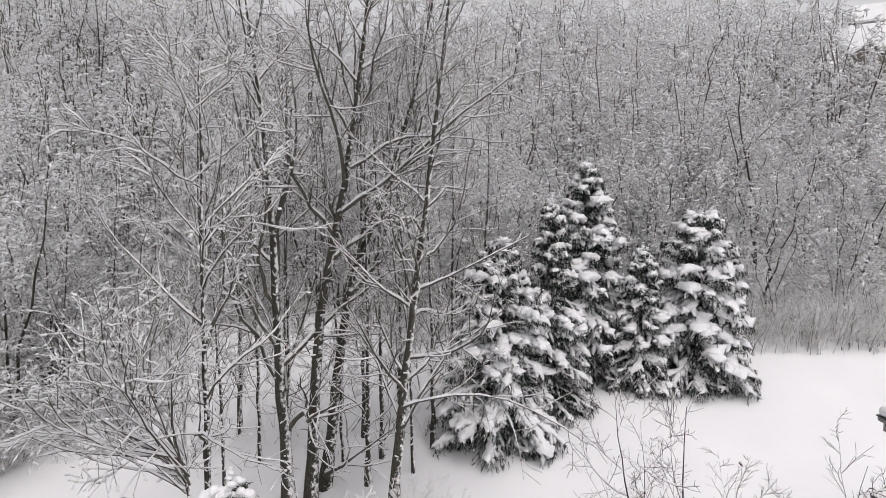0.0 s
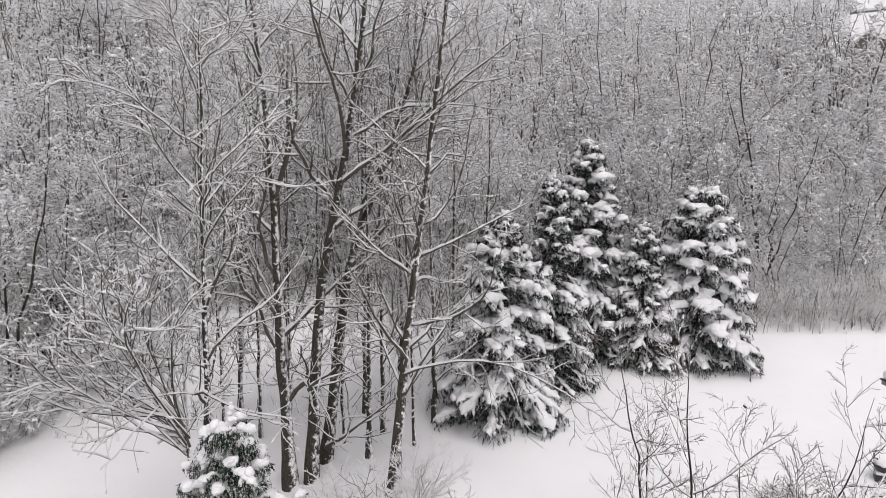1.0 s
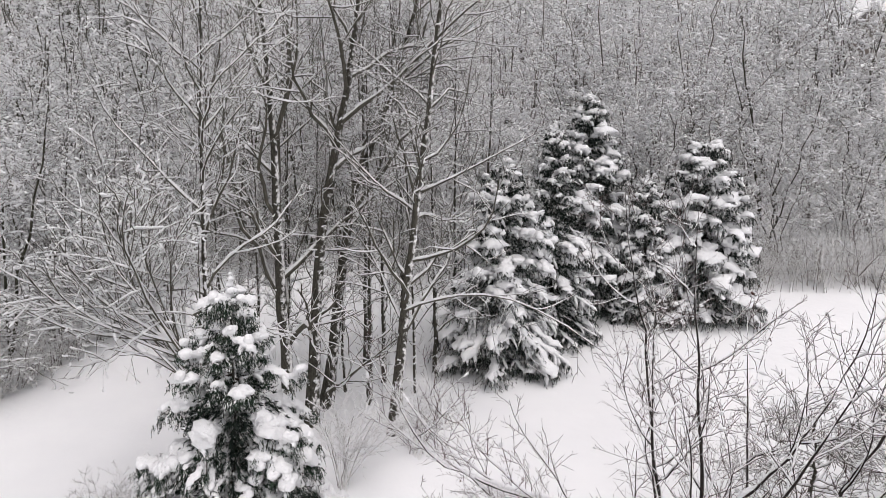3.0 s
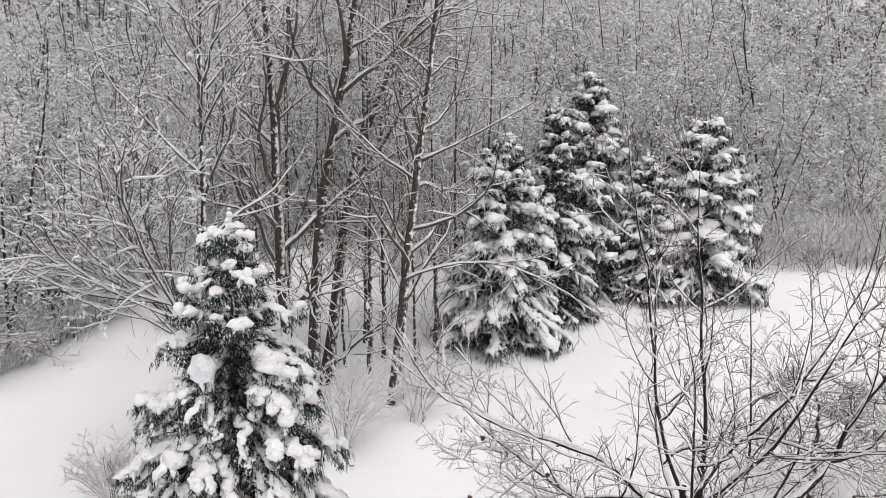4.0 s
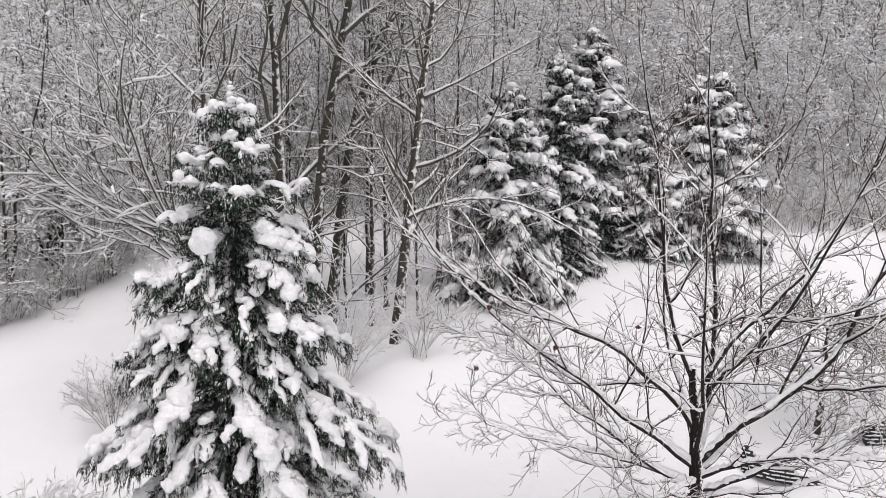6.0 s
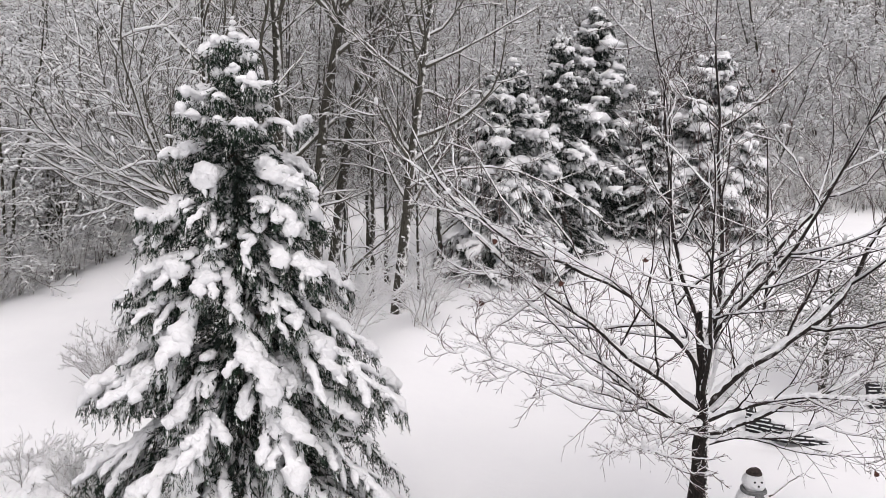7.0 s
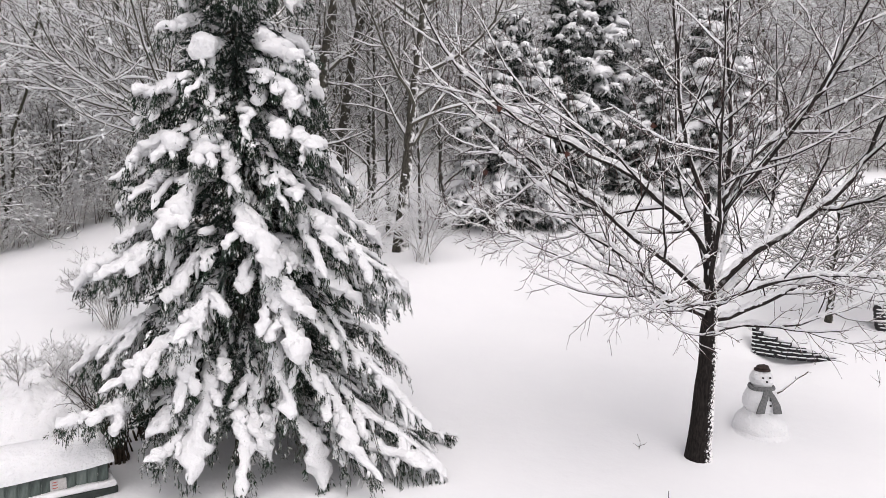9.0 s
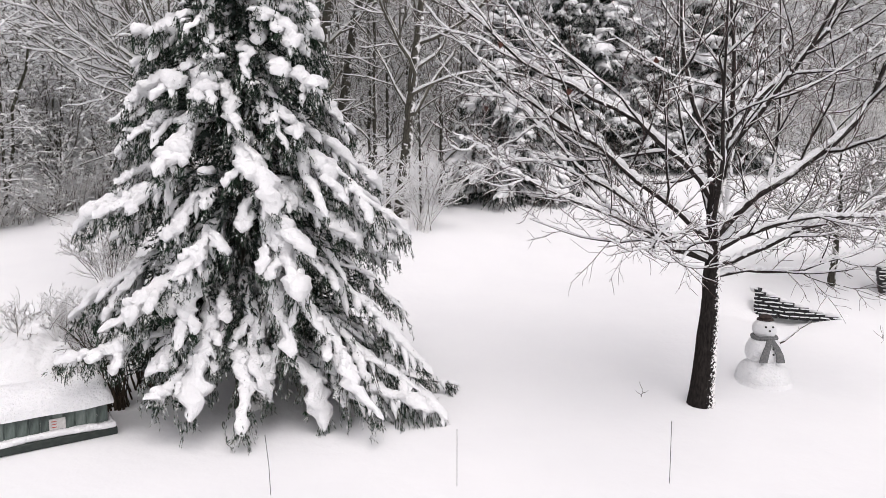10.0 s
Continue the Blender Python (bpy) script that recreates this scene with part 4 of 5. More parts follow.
def far_woods():
    """The wood further up the hill, too dense to count."""
    rng = np.random.default_rng(9)
    kinds = [wood_tree_mesh(rng, h, (5, 5, 3), 1.7, low, 0.3, wd, 0.9, 3) for h, low, wd in ((12, 0.12, 1.1), (9, 0.06, 1.4), (13, 0.15, 1), (8, 0.05, 1.6))]
    chunks = []
    for px, py in far_spots:
        trunk, crown = kinds[int(rng.integers(4))]
        a, s = rng.random() * 6.28, rng.uniform(0.8, 1.25)
        rot = np.array([[math.cos(a), -math.sin(a), 0], [math.sin(a), math.cos(a), 0], [0, 0, 1]]) * s
        at = np.array([px, py, gz(px, py) - 0.2])
        kind_ = int(rng.choice((0, 2, 3), p=(0.25, 0.6, 0.15) if px < 0 else (0.35, 0.15, 0.5)))
        chunks += [(v @ rot.T + at, f, kind_ if m == 0 else m, sm) for c in (trunk, crown) for v, f, m, sm in c]
    w = link_mesh("far_woods", chunks, [M_FAR, M_SNOW, M_WOOD, M_FROST])
    tagged(w, "dense snow-frosted wood climbing the far hillside", "woods", kind="stuff")


far_woods()


def brush():
    """Low twigs along the wood's edge and over its floor."""
    rng = np.random.default_rng(8)
    pts = []
    while len(pts) < 1500:
        y = rng.uniform(23, 60) if rng.random() < 0.5 else rng.uniform(23, 42)
        x = rng.uniform(-0.75, 0.75) * y
        if rng.random() < 0.25:
            x, y = rng.uniform(1, 29), rng.uniform(36.2, 39.5)
        elif rng.random() < 0.3:
            x = rng.uniform(-25, -10)
            y = 28.7 + min(15.0, max(-8.0, (x + 19.0) * 6.0)) + rng.uniform(0, 3.5)
        if wooded(x + (0.8 if x > -9 else -0.3), y + 0.6):
            pts.append((x, y))
    pts = np.array(pts)
    z = ground(pts[:, 0], pts[:, 1])
    n = 5
    tip = np.stack([rng.normal(0, 0.6, len(pts)), rng.normal(0, 0.6, len(pts)), rng.uniform(0.8, 2.8, len(pts))], -1)
    s = np.linspace(0, 1, n)[None, :, None]
    P = np.concatenate([pts, z[:, None] - 0.05], 1)[:, None] + tip[:, None] * np.concatenate([s ** 1.5, s ** 1.5, s], 2)
    R = np.full((len(pts), n), 0.02) * np.linspace(1, 0.4, n)
    B, RB = kids(rng, P, R, 6, (0.15, 1), (30, 65), (0.3, 0.55), 3, 0.1, 0.15, 0.8, 0.6, 0.012)
    C, RC = kids(rng, B, RB, 5, (0.1, 1), (30, 65), (0.4, 0.7), 2, 0.0, 0.2, 0.9, 0.8, 0.011)
    D = unit(C[:, -1] - C[:, 0])
    # dead stalks and saplings over the floor of the wood
    m = 54000
    fy = 26 + 104 * rng.random(m) ** 1.35
    fx = rng.uniform(-0.76, 0.76, m) * fy
    thin = (fx > -15) & (fx < 2) & (fy > 30) & (rng.random(m) < 0.16)
    line = np.where(fx < -9, 29.3 + np.clip((fx + 19.0) * 6.0, -8.0, 15.0), np.where(fx > 1, 38.0, np.where(fx < -3, 43.5, 39.5)))
    ok = ((fy > line) | thin) & ~((fy > 66) & (fx > 0.54 * fy)) & (rng.random(m) > (fy - 85) / 45)
    fx, fy = fx[ok], fy[ok]
    base = np.stack([fx, fy, ground(fx, fy) - 0.05], -1)
    size = rng.uniform(0.6, 2.0, len(fx)) * (0.8 + fy / 120)
    lean_ = unit(np.stack([rng.normal(0, 0.6, len(fx)), rng.normal(0, 0.6, len(fx)), np.full(len(fx), 0.8)], -1))
    stalk = np.stack([base, base + lean_ * size[:, None]], 1)
    wide_ = (0.016 + 0.012 * fy / 50)[:, None] * rng.uniform(0.7, 1.4, (len(fx), 1))
    pale = (fx >= 2) | ((fx < -14) & (fy < 42)) | ((fy < 43) & (rng.random(len(fx)) < 0.85))
    b = link_mesh("undergrowth", [(*spikes(stalk[~pale], wide_[~pale]), 2, False), (*spikes(stalk[pale], wide_[pale] * 0.85), 3, False), (*tubes(P, R, 4), 0, True), (*tubes(B, RB, 3), 3, True), (*spikes(C, RC), 3, False), (*clumps(rng, C[::2, -1], D[::2], 0.085, 0.3, 3), 1, True)], [M_FAR, M_SNOW, M_WOOD, M_FROST])
    tagged(b, "tangled snowy undergrowth along the wood's edge", "undergrowth", kind="stuff")


brush()


# ---- things in the yard ----
def bm_part(name, bm, mat, parent=None, label="", at=None, smooth_=False):
    me = bpy.data.meshes.new(name)
    for f in bm.faces:
        f.smooth = smooth_
    bm.to_mesh(me)
    bm.free()
    me.materials.append(mat)
    ob = new(name, me)
    if parent is not None:
        ob.parent = parent
    if at is not None:
        ob.matrix_local = at
    if label:
        ob["label"] = label
    return ob


def box_bm(x, y, z, bevel=0.0, seg=2, at=(0, 0, 0)):
    bm = bmesh.new()
    bmesh.ops.create_cube(bm, size=1.0, matrix=Matrix.Translation(at) @ Matrix.Diagonal((x, y, z, 1)))
    if bevel:
        bmesh.ops.bevel(bm, geom=bm.edges[:], offset=bevel, segments=seg, affect="EDGES", profile=0.5)
    return bm


def lumpy(bm, size, amount, low=-1e9):
    for v in bm.verts:
        if v.co.z > low:
            v.co += Vector(noise.noise_vector(v.co / size)) * amount
    return bm


def ball_bm(r, at, squash=1.0, rough=0.0, sub=3):
    bm = bmesh.new()
    bmesh.ops.create_icosphere(bm, subdivisions=sub, radius=r)
    for v in bm.verts:
        v.co.z *= squash
        v.co += v.co.normalized() * rough * noise.noise(v.co * 6)
        v.co += Vector(at)
    return bm


def utility_box():
    """A low green steel cabinet on a dark base, its lid rounded under deep snow."""
    c, turn = (-6.6, 10.28), 36.0
    t = thing("utility_box", (c[0], c[1], gz(*c) - 0.02), "low green steel utility box under a rounded cap of snow", "utility box", turn=turn)
    w, d = 2.0, 0.72
    bm_part("base", box_bm(w + 0.22, d + 0.26, 0.12, 0.02, 2, (0, 0, 0.08)), M_PAD, t, "dark base half sunk in snow")
    bm_part("body", box_bm(w, d, 0.42, 0.015, 2, (0, 0, 0.36)), M_GREEN, t)
    n = 13
    for i in range(n):
        x = -w / 2 + w * (i + 0.5) / n
        bm_part("panel", box_bm(w / n - 0.018, 0.024, 0.34 if i % 3 else 0.36, 0.006, 1), M_GREEN, t, at=pose(x, -d / 2 - 0.008, 0.35))
    label = bm_part("label", box_bm(0.22, 0.008, 0.17, 0.002, 1), M_LABEL, t, "small white warning label", pose(0.3, -d / 2 - 0.03, 0.33))
    for k in range(3):
        bm_part("print_bar", box_bm(0.07, 0.004, 0.012), M_RED, label, at=pose(-0.045, -0.005, 0.045 - 0.045 * k))
    # snow on the ledge and on the lid
    bm = box_bm(w + 0.2, d + 0.24, 0.1, 0.04, 3, (0, 0, 0.18))
    bmesh.ops.subdivide_edges(bm, edges=[e for e in bm.edges if e.calc_length() > 0.3], cuts=12, use_grid_fill=True)
    bm_part("ledge_snow", lumpy(bm, 0.3, 0.055), M_SNOW, t, "ledge of snow round the base", smooth_=True)
    prof = [(-0.46, 0.5), (-0.47, 0.6), (-0.44, 0.75), (-0.3, 0.86), (0, 0.91), (0.3, 0.86), (0.44, 0.75), (0.47, 0.6), (0.46, 0.5)]
    m = 44
    v = []
    for i in range(m):
        x = -w / 2 - 0.08 + (w + 0.16) * i / (m - 1)
        e = math.sqrt(max(0.08, 1 - (max(0, abs(2 * i / (m - 1) - 1) - 0.86) / 0.14) ** 2))
        for y, z in prof:
            v.append((x, y * (0.92 + 0.08 * e) + 0.015 * noise.noise(Vector((x * 3, y * 4, z))), 0.5 + (z - 0.5) * e + 0.03 * noise.noise(Vector((x * 2.2, y * 3, 5)))))
    k = len(prof)
    i = np.arange(m * k).reshape(m, k)
    q = np.stack([i[:-1, :-1], i[:-1, 1:], i[1:, 1:], i[1:, :-1]], -1).reshape(-1, 4)
    caps = [tuple(i[0]), tuple(i[-1][::-1])]
    me = bpy.data.meshes.new("lid_snow")
    me.from_pydata(v, [], [tuple(map(int, f)) for f in q] + [tuple(map(int, f)) for f in caps])
    me.polygons.foreach_set("use_smooth", np.ones(len(me.polygons), bool))
    me.materials.append(M_SNOW)
    ob = new("lid_snow", me)
    ob.parent = t
    ob["label"] = "deep rounded snow on the lid"


utility_box()


def snowman(at):
    """A figure of three snowballs, one plain mesh; its scarf, hat and stick arm lie on it."""
    z = gz(*at) - 0.08
    bm = bmesh.new()
    for r, h, sq in ((0.6, -0.12, 0.6), (0.48, 0.12, 0.85), (0.32, 0.66, 0.95), (0.208, 1.06, 0.95)):
        b = ball_bm(r, (0, 0, h), sq, 0.03)
        me = bpy.data.meshes.new("tmp")
        b.to_mesh(me)
        b.free()
        bm.from_mesh(me)
        bpy.data.meshes.remove(me)
    body = bm_part("snowman", bm, M_SNOW, None, "", pose(*at, z), True)
    tagged(body, "white snowman of three balls standing in the yard", "snowman")
    hat = thing("hat", (at[0], at[1], z + 1.22), "dark brown crumpled hat on the snowman", "hat")
    bm = bmesh.new()
    bmesh.ops.create_cone(bm, cap_ends=True, segments=20, radius1=0.125, radius2=0.1, depth=0.06, matrix=Matrix.Translation((0, 0, 0.06)))
    bmesh.ops.bevel(bm, geom=bm.edges[:], offset=0.015, segments=2, affect="EDGES")
    bm_part("crown", lumpy(bm, 0.1, 0.015), M_LEAF_DARK, hat, smooth_=True)
    bm = bmesh.new()
    bmesh.ops.create_cone(bm, cap_ends=True, segments=24, radius1=0.145, radius2=0.14, depth=0.03, matrix=Matrix.Translation((0, 0, 0.01)))
    bm_part("brim", bm, M_LEAF_DARK, hat, smooth_=True)
    scarf = thing("scarf", (at[0], at[1], z + 0.9), "grey knitted scarf tied round the snowman", "scarf")
    a = np.linspace(0, 2 * np.pi, 25)
    P = np.stack([0.2 * np.cos(a), 0.2 * np.sin(a), 0.01 * np.sin(3 * a)], -1)[None]
    link_mesh("loop", [(*tubes(P, np.full((1, 25), 0.042), 8, 1.0), 0, True)], [M_SCARF], scarf)
    for sx, ex in ((0.0, -0.15), (0.03, 0.17)):
        P = np.array([[sx, -0.22, 0.0], [sx + (ex - sx) * 0.4, -0.3, -0.12], [sx + (ex - sx) * 0.8, -0.335, -0.26], [ex, -0.33, -0.41]])
        P, _ = resampled(P[None], np.ones((1, 4)), 4)
        w = np.linspace(0.045, 0.075, P.shape[1])
        v = np.stack([P[0] + np.stack([sx_ * w, 0 * w + sy_, 0.03 * sx_ * w], -1) for sx_, sy_ in ((-1, -0.015), (1, -0.015), (1, 0.015), (-1, 0.015))], 1).reshape(-1, 3)
        i = np.arange(len(v)).reshape(-1, 4)
        j = np.roll(i, -1, axis=1)
        q = np.concatenate([np.stack([i[:-1], j[:-1], j[1:], i[1:]], -1).reshape(-1, 4), i[:1], i[-1:, ::-1]])
        link_mesh("tail", [(v, q, 0, False)], [M_SCARF], scarf)
    arm = thing("stick", (at[0] + 0.25, at[1] - 0.05, z + 0.78), "bare stick stuck into the snowman as an arm", "stick")
    rng = np.random.default_rng(3)
    P, R = stem(rng, [(0, 0, 0), (0.28, 0, 0.18), (0.58, 0, 0.42)], 0.014, 0.008, 8, 0.008)
    B, RB = kids(rng, P, R, 3, (0.6, 1), (30, 50), (0.2, 0.35), 4)
    link_mesh("stick_wood", [(*tubes(P, R, 6), 0, True), (*tubes(B, RB, 4), 0, True)], [M_STEM], arm)
    link_mesh("stick_snow", [(*snow_on(rng, P, R, 0.02, 1, 5), 0, True)], [M_SNOW], arm)
    for dx, h in ((-0.065, 1.12), (0.065, 1.12), (0.0, 1.05), (0.03, 0.74), (0.035, 0.64)):
        y = -math.sqrt(max(0.0, 0.21 ** 2 - (h - 1.06) ** 2 - dx * dx)) if h > 0.95 else -0.325
        c = bm_part("coal", ball_bm(0.02, (0, 0, 0), 1, 0.006, 2), M_COAL, None, "", pose(at[0] + dx, at[1] + y, z + h), True)
        tagged(c, "small dark coal pressed into the snowman", "coal", "coals of the snowman")


M_LEAF_DARK = material("dark_brown_felt", plain_mat((0.025, 0.018, 0.016), (0.07, 0.05, 0.045), 20, 0.95))
snowman((5.62, 12.75))


def garden_wall(x0, y0, x1, y1, h0, h1, courses, label, bend=0.0, turn_in=0.0):
    """A dry-laid block wall, each course stepped back and holding a lip of snow."""
    t = tagged(new("garden_wall"), label, "garden wall")
    z0 = min(gz(x0, y0), gz(x1, y1)) - 0.1
    t.matrix_world = pose(x0, y0, z0)
    ln = math.hypot(x1 - x0, y1 - y0)
    yaw = math.degrees(math.atan2(y1 - y0, x1 - x0))
    rng = random.Random(4)
    ch, bw = 0.092, 0.21
    base = box_bm(bw - 0.006, 0.2, ch - 0.004, 0.008, 1)
    bmesh.ops.recalc_face_normals(base, faces=base.faces[:])
    me = bpy.data.meshes.new("block")
    base.to_mesh(me)
    base.free()
    me.materials.append(M_BLOCK)
    lip = lumpy(box_bm(bw * 0.9, 0.07, 0.026, 0.011, 2), 0.06, 0.012)
    sm = bpy.data.meshes.new("snow_lip")
    lip.to_mesh(sm)
    lip.free()
    sm.materials.append(M_SNOW)
    for c in range(courses):
        k = 0
        while True:
            s = (k + 0.5 * (c % 2)) * bw
            half = k == 0 and c % 2 == 0
            if s > ln:
                break
            top = h1 + (h0 - h1) * (1 - s / ln) ** 1.35
            if (c + 0.6) * ch < top:
                off = bend * (s / ln) * (1 - s / ln) * 4 + turn_in * max(0, 0.6 - s) ** 2
                m = pose(0, 0, 0, 0, 0, yaw) @ pose(s, off + 0.018 * c, (c + 0.5) * ch + 0.01, 0, 0, math.degrees(bend * 4 * (1 - 2 * s / ln) / ln))
                b = new("block", me)
                b.parent, b.matrix_local = t, m @ (Matrix.Translation((bw * 0.25, 0, 0)) @ Matrix.Diagonal((0.5, 1, 1, 1)) if half else Matrix())
                l = new("snow_lip", sm)
                l.parent = b
                l.matrix_local = pose(rng.uniform(-0.03, 0.03), -0.105, ch * 0.5 - 0.008, 0, rng.uniform(-7, 7), 0)
            k += 1
    # bank of snow behind and over the wall
    n = 24
    P = np.array([[s, bend * (s / ln) * (1 - s / ln) * 4 + 0.02 * courses * max(0.15, (h0 + (h1 - h0) * s / ln) / max(h0, h1)) + 0.12, max(0.0, h1 + (h0 - h1) * max(0.0, 1 - s / ln) ** 1.35) - 0.02] for s in np.linspace(-0.15, ln + 0.15, n)])
    ca, sa_ = math.cos(math.radians(yaw)), math.sin(math.radians(yaw))
    P = P @ np.array([[ca, sa_, 0], [-sa_, ca, 0], [0, 0, 1]])
    R = np.full((1, n), 0.12)
    R[:, [0, -1]] = 0.03
    link_mesh("snow_crest", [(*tubes(P[None], R, 8, 0.8, 0.25, np.random.default_rng(2)), 0, True)], [M_SNOW], t)


garden_wall(7.25, 16.8, 8.95, 16.0, 0.61, 0.1, 8, "curved dark block garden wall with snow on each course", -0.22)
garden_wall(10.75, 17.6, 12.75, 18.4, 0.75, 0.78, 8, "dark block garden wall with snow on each course", -0.3)


def stake(x, y, h, tilt):
    t = thing("marker_stake", (x, y, gz(x, y)), "thin dark marker rod stuck in the snow", "stake", "marker rods along the yard")
    P = np.array([[[0, 0, -0.1], [0.3 * tilt * h, 0, h * 0.5], [tilt * h, 0, h]]])
    link_mesh("rod", [(*tubes(P, np.array([[0.0045, 0.0042, 0.004]]), 6), 0, True)], [M_COAL], t)
    bm_part("tip", ball_bm(0.007, (tilt * h, 0, h), 1.6, 0, 1), M_COAL, t)


stake(-2.52, 8.5, 0.78, -0.07)
stake(-0.15, 8.75, 0.76, 0.0)
stake(2.64, 8.8, 0.83, 0.0)


def seedling(x, y, h, seed):
    rng = np.random.default_rng(seed)
    t = thing("twig", (x, y, gz(x, y) - 0.02), "small bare twig poking out of the snow", "twig")
    P, R = stem(rng, [(0, 0, 0), (0.03, 0, h * 0.5), (-0.03, 0, h)], 0.006, 0.003, 6, 0.01)
    B, RB = kids(rng, P, R, 2, (0.1, 0.5), (35, 60), (0.6, 0.9), 4, 0.1, 0.1, 0.8)
    link_mesh("twig_wood", [(*tubes(P, R, 5), 0, True), (*tubes(B, RB, 4), 0, True)], [M_STEM], t)


seedling(3.15, 12.0, 0.3, 1)
seedling(8.9, 14.5, 0.4, 3)
seedling(10.6, 16.8, 0.4, 4)


def grill(x, y):
    """A black kettle grill with its lid up, snow on it."""
    t = thing("grill", (x, y, gz(x, y) - 0.38), "black kettle grill standing in deep snow", "grill", turn=-20)
    bm = bmesh.new()
    bmesh.ops.create_uvsphere(bm, u_segments=24, v_segments=12, radius=0.36)
    bmesh.ops.delete(bm, geom=[v for v in bm.verts if v.co.z > 0.02], context="VERTS")
    bmesh.ops.solidify(bm, geom=bm.faces[:], thickness=0.02)
    bm_part("bowl", bm, M_BLACK, t, at=pose(0, 0, 1.0), smooth_=True)
    P = np.array([[[-0.36, -0.1, 1.0], [-0.46, -0.1, 1.1], [-0.4, -0.1, 1.22], [-0.25, -0.05, 1.2], [-0.2, 0, 1.04]]])
    link_mesh("handle", [(*tubes(P, np.full((1, 5), 0.022), 6), 0, True)], [M_BLACK], t)
    bm_part("cart", box_bm(0.6, 0.45, 0.3, 0.03, 2, (0, 0, 0.46)), M_BLACK, t)
    for i in range(3):
        a = i * 2.1 + 0.5
        P = np.array([[[0.12 * math.cos(a), 0.12 * math.sin(a), 0.75], [0.3 * math.cos(a), 0.3 * math.sin(a), 0.0]]])
        link_mesh("leg", [(*tubes(P, np.full((1, 2), 0.018), 6), 0, True)], [M_BLACK], t)
    bm_part("snow_fill", ball_bm(0.36, (0, 0, 1.02), 0.4, 0.04), M_SNOW, t, "snow heaped in the bowl", smooth_=True)
    bm_part("cart_snow", lumpy(box_bm(0.62, 0.47, 0.12, 0.05, 3, (0, 0, 0.66)), 0.2, 0.03), M_SNOW, t, smooth_=True)


grill(15.95, 24.4)


def bird_house(x, y, top):
    """A grey bird house on a tall pole."""
    z = gz(x, y) - 0.3
    t = thing("bird_house", (x, y, z), "grey bird house on a tall pole under a snow cap", "bird house")
    h = top - z
    P = np.array([[[0, 0, 0], [0, 0, h * 0.5], [0, 0, h - 0.5]]])
    link_mesh("pole", [(*tubes(P, np.full((1, 3), 0.045), 10), 0, True)], [M_TRIM], t)
    body = bm_part("body", box_bm(0.62, 0.62, 0.42, 0.012, 2), M_TRIM, t, at=pose(0, 0, h - 0.3))
    for k in range(4):
        for dx in (-0.16, 0.16):
            bm = bmesh.new()
            bmesh.ops.create_cone(bm, cap_ends=True, segments=16, radius1=0.05, radius2=0.05, depth=0.02)
            bm_part("entry_hole", bm, M_BLACK, body, at=pose(0, 0, 0, 0, 0, 90 * k) @ pose(dx, -0.312, 0.02, 90, 0, 0))
    bm_part("roof", box_bm(0.92, 0.92, 0.05, 0.01, 2), M_BLACK, t, at=pose(0, 0, h - 0.05))
    bm_part("fascia", box_bm(0.86, 0.86, 0.13, 0.01, 2), M_TRIM, t, at=pose(0, 0, h - 0.14))
    bm = box_bm(0.9, 0.9, 0.34, 0.15, 5)
    bm_part("roof_snow", lumpy(bm, 0.4, 0.03), M_SNOW, t, "thick pillow of roof snow", pose(0, 0, h + 0.13), True)


bird_house(14.1, 20.9, 7.15)


# ---- the house up the hill ----
def gable_bm(w, d, rise, over):
    """A solid gable roof: ridge along x."""
    bm = bmesh.new()
    a, b = w / 2 + over, d / 2 + over
    for x in (-a, a):
        for y, z in ((-b, 0), (0, rise), (b, 0), (b, 0.22), (0, rise + 0.26), (-b, 0.22)):
            bm.verts.new((x, y, z))
    bm.verts.ensure_lookup_table()
    v = bm.verts
    for i in range(6):
        j = (i + 1) % 6
        bm.faces.new((v[i], v[j], v[6 + j], v[6 + i]))
    bm.faces.new([v[i] for i in (5, 4, 3, 2, 1, 0)])
    bm.faces.new([v[6 + i] for i in range(6)])
    bmesh.ops.recalc_face_normals(bm, faces=bm.faces[:])
    return bm


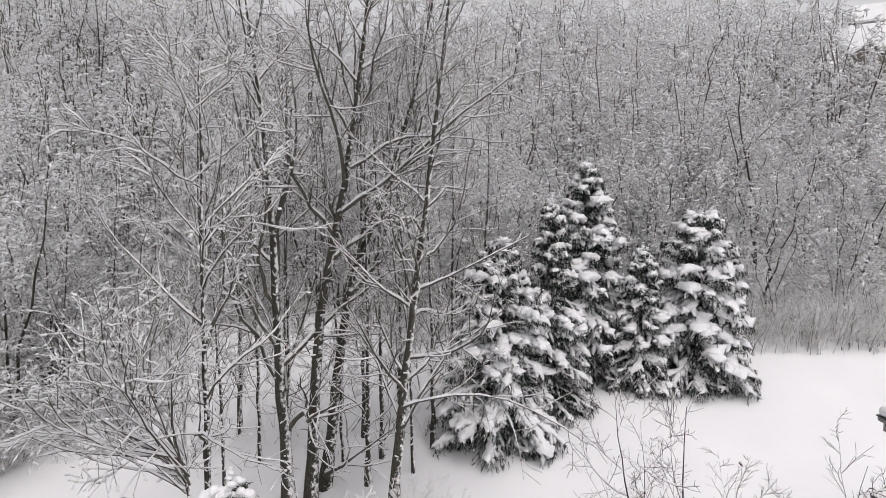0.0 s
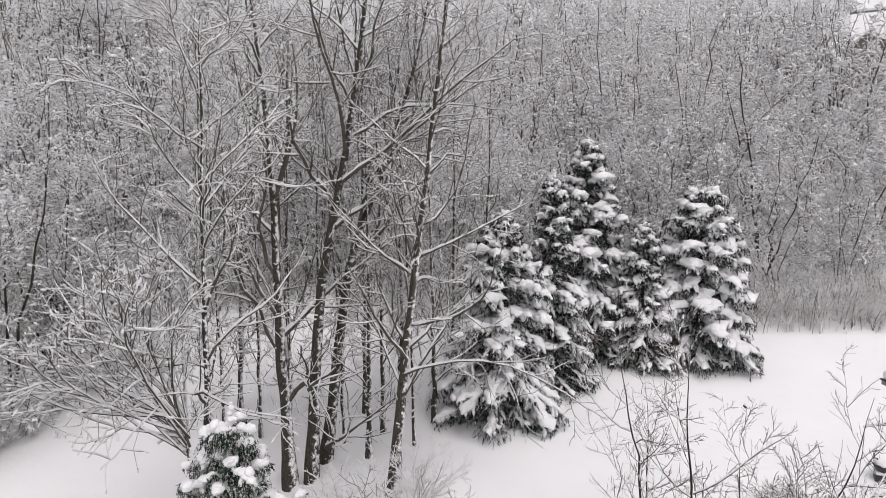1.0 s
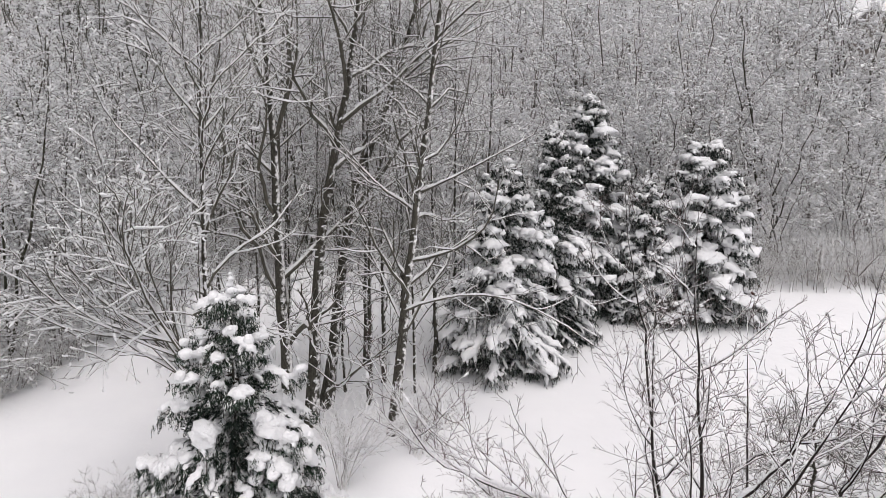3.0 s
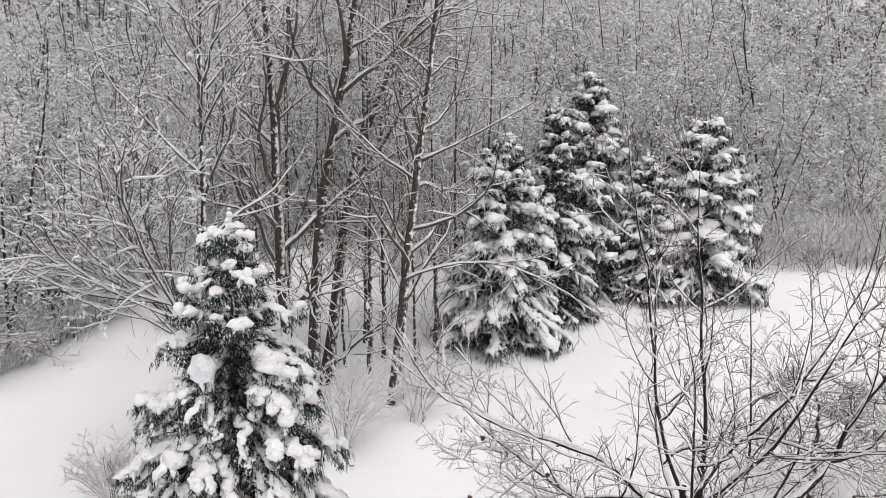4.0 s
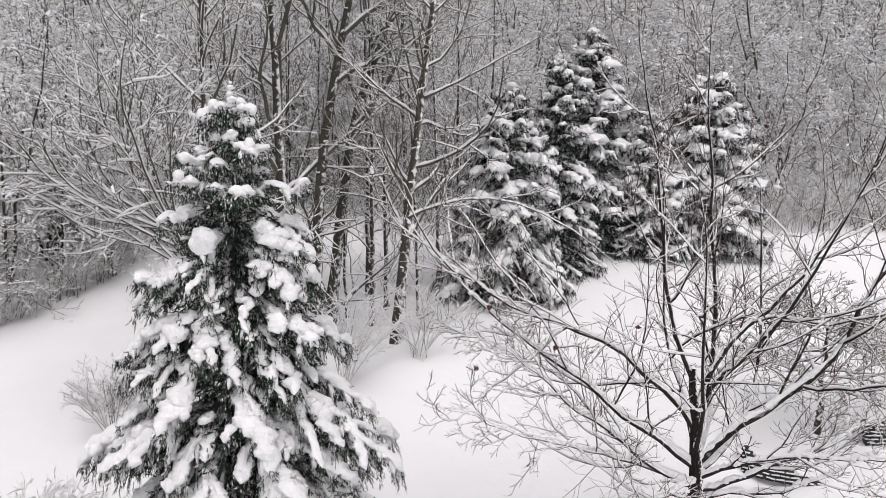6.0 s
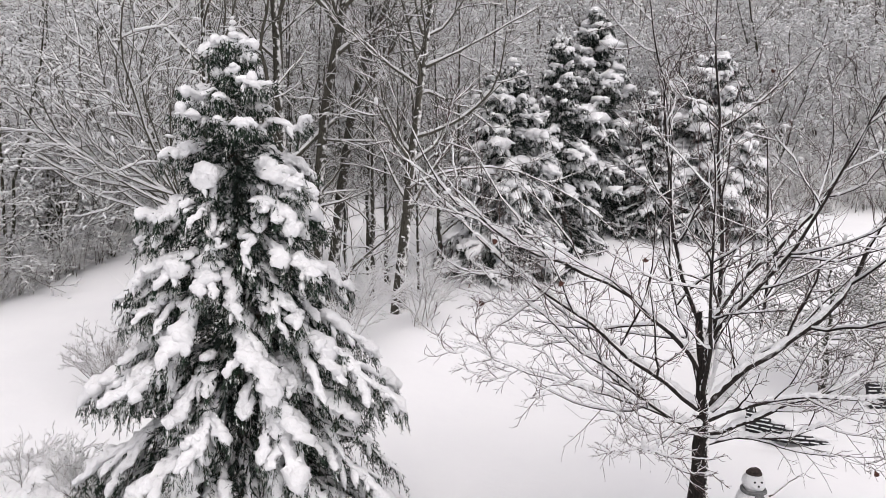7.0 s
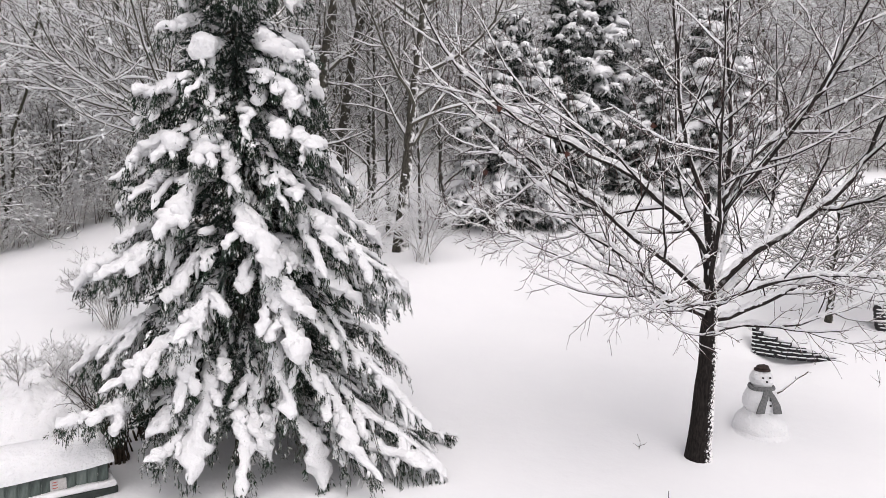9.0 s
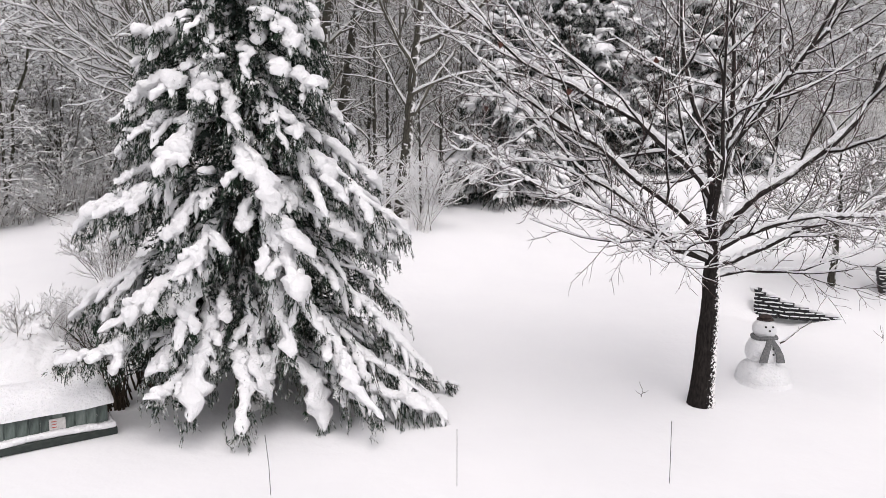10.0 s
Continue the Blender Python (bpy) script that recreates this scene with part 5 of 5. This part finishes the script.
def gable_wall_bm(w, d, h, rise):
    bm = bmesh.new()
    for x in (-w / 2, w / 2):
        for y, z in ((-d / 2, 0), (d / 2, 0), (d / 2, h), (0, h + rise), (-d / 2, h)):
            bm.verts.new((x, y, z))
    bm.verts.ensure_lookup_table()
    v = bm.verts
    for i in range(5):
        j = (i + 1) % 5
        bm.faces.new((v[i], v[j], v[5 + j], v[5 + i]))
    bm.faces.new([v[i] for i in range(5)])
    bm.faces.new([v[5 + i] for i in range(5)])
    bmesh.ops.recalc_face_normals(bm, faces=bm.faces[:])
    return bm


def house():
    x, y = 54.2, 78.0
    z = 24.0
    t = thing("house", (x, y, z), "taupe house on the hill with snow-covered roofs", "house", turn=-33)
    bm_part("wall", gable_wall_bm(16, 9, 7.0, 2.6), M_WALL, t)
    roof = bm_part("roof", gable_bm(16, 9, 2.6, 0.6), M_TRIM, t, at=pose(0, 0, 6.85))
    bm_part("roof_snow", gable_bm(16, 9, 2.6, 0.5), M_SNOW, roof, "even blanket of roof snow", pose(0, 0, 0.25))
    wing = bm_part("wing", gable_wall_bm(5, 3.8, 3.8, 1.7), M_WALL, t, at=pose(-6.2, -10.2, -2.0, 0, 0, 90))
    wr = bm_part("wing_roof", gable_bm(5, 3.8, 1.7, 0.35), M_TRIM, t, at=pose(-6.2, -10.2, 1.7, 0, 0, 90))
    bm_part("wing_snow", gable_bm(5, 3.8, 1.7, 0.25), M_SNOW, wr, at=pose(0, 0, 0.22))
    porch = bm_part("porch_roof", box_bm(17, 6, 0.2, 0.02, 1), M_TRIM, t, at=pose(0, -6.9, 4.7, 42, 0, 0))
    bm_part("porch_snow", box_bm(17, 6, 0.3, 0.08, 2), M_SNOW, porch, at=pose(0, 0, 0.26))
    for wx, wz in ((-5, 5.8), (-1, 5.8), (3, 5.8), (6.2, 5.8)):
        w = bm_part("window", box_bm(1.3, 0.12, 1.0, 0.01, 1), M_TRIM, t, at=pose(wx, -4.52, wz))
        bm_part("pane", box_bm(1.1, 0.04, 0.8), M_GLASS, w, at=pose(0, -0.06, 0))


house()
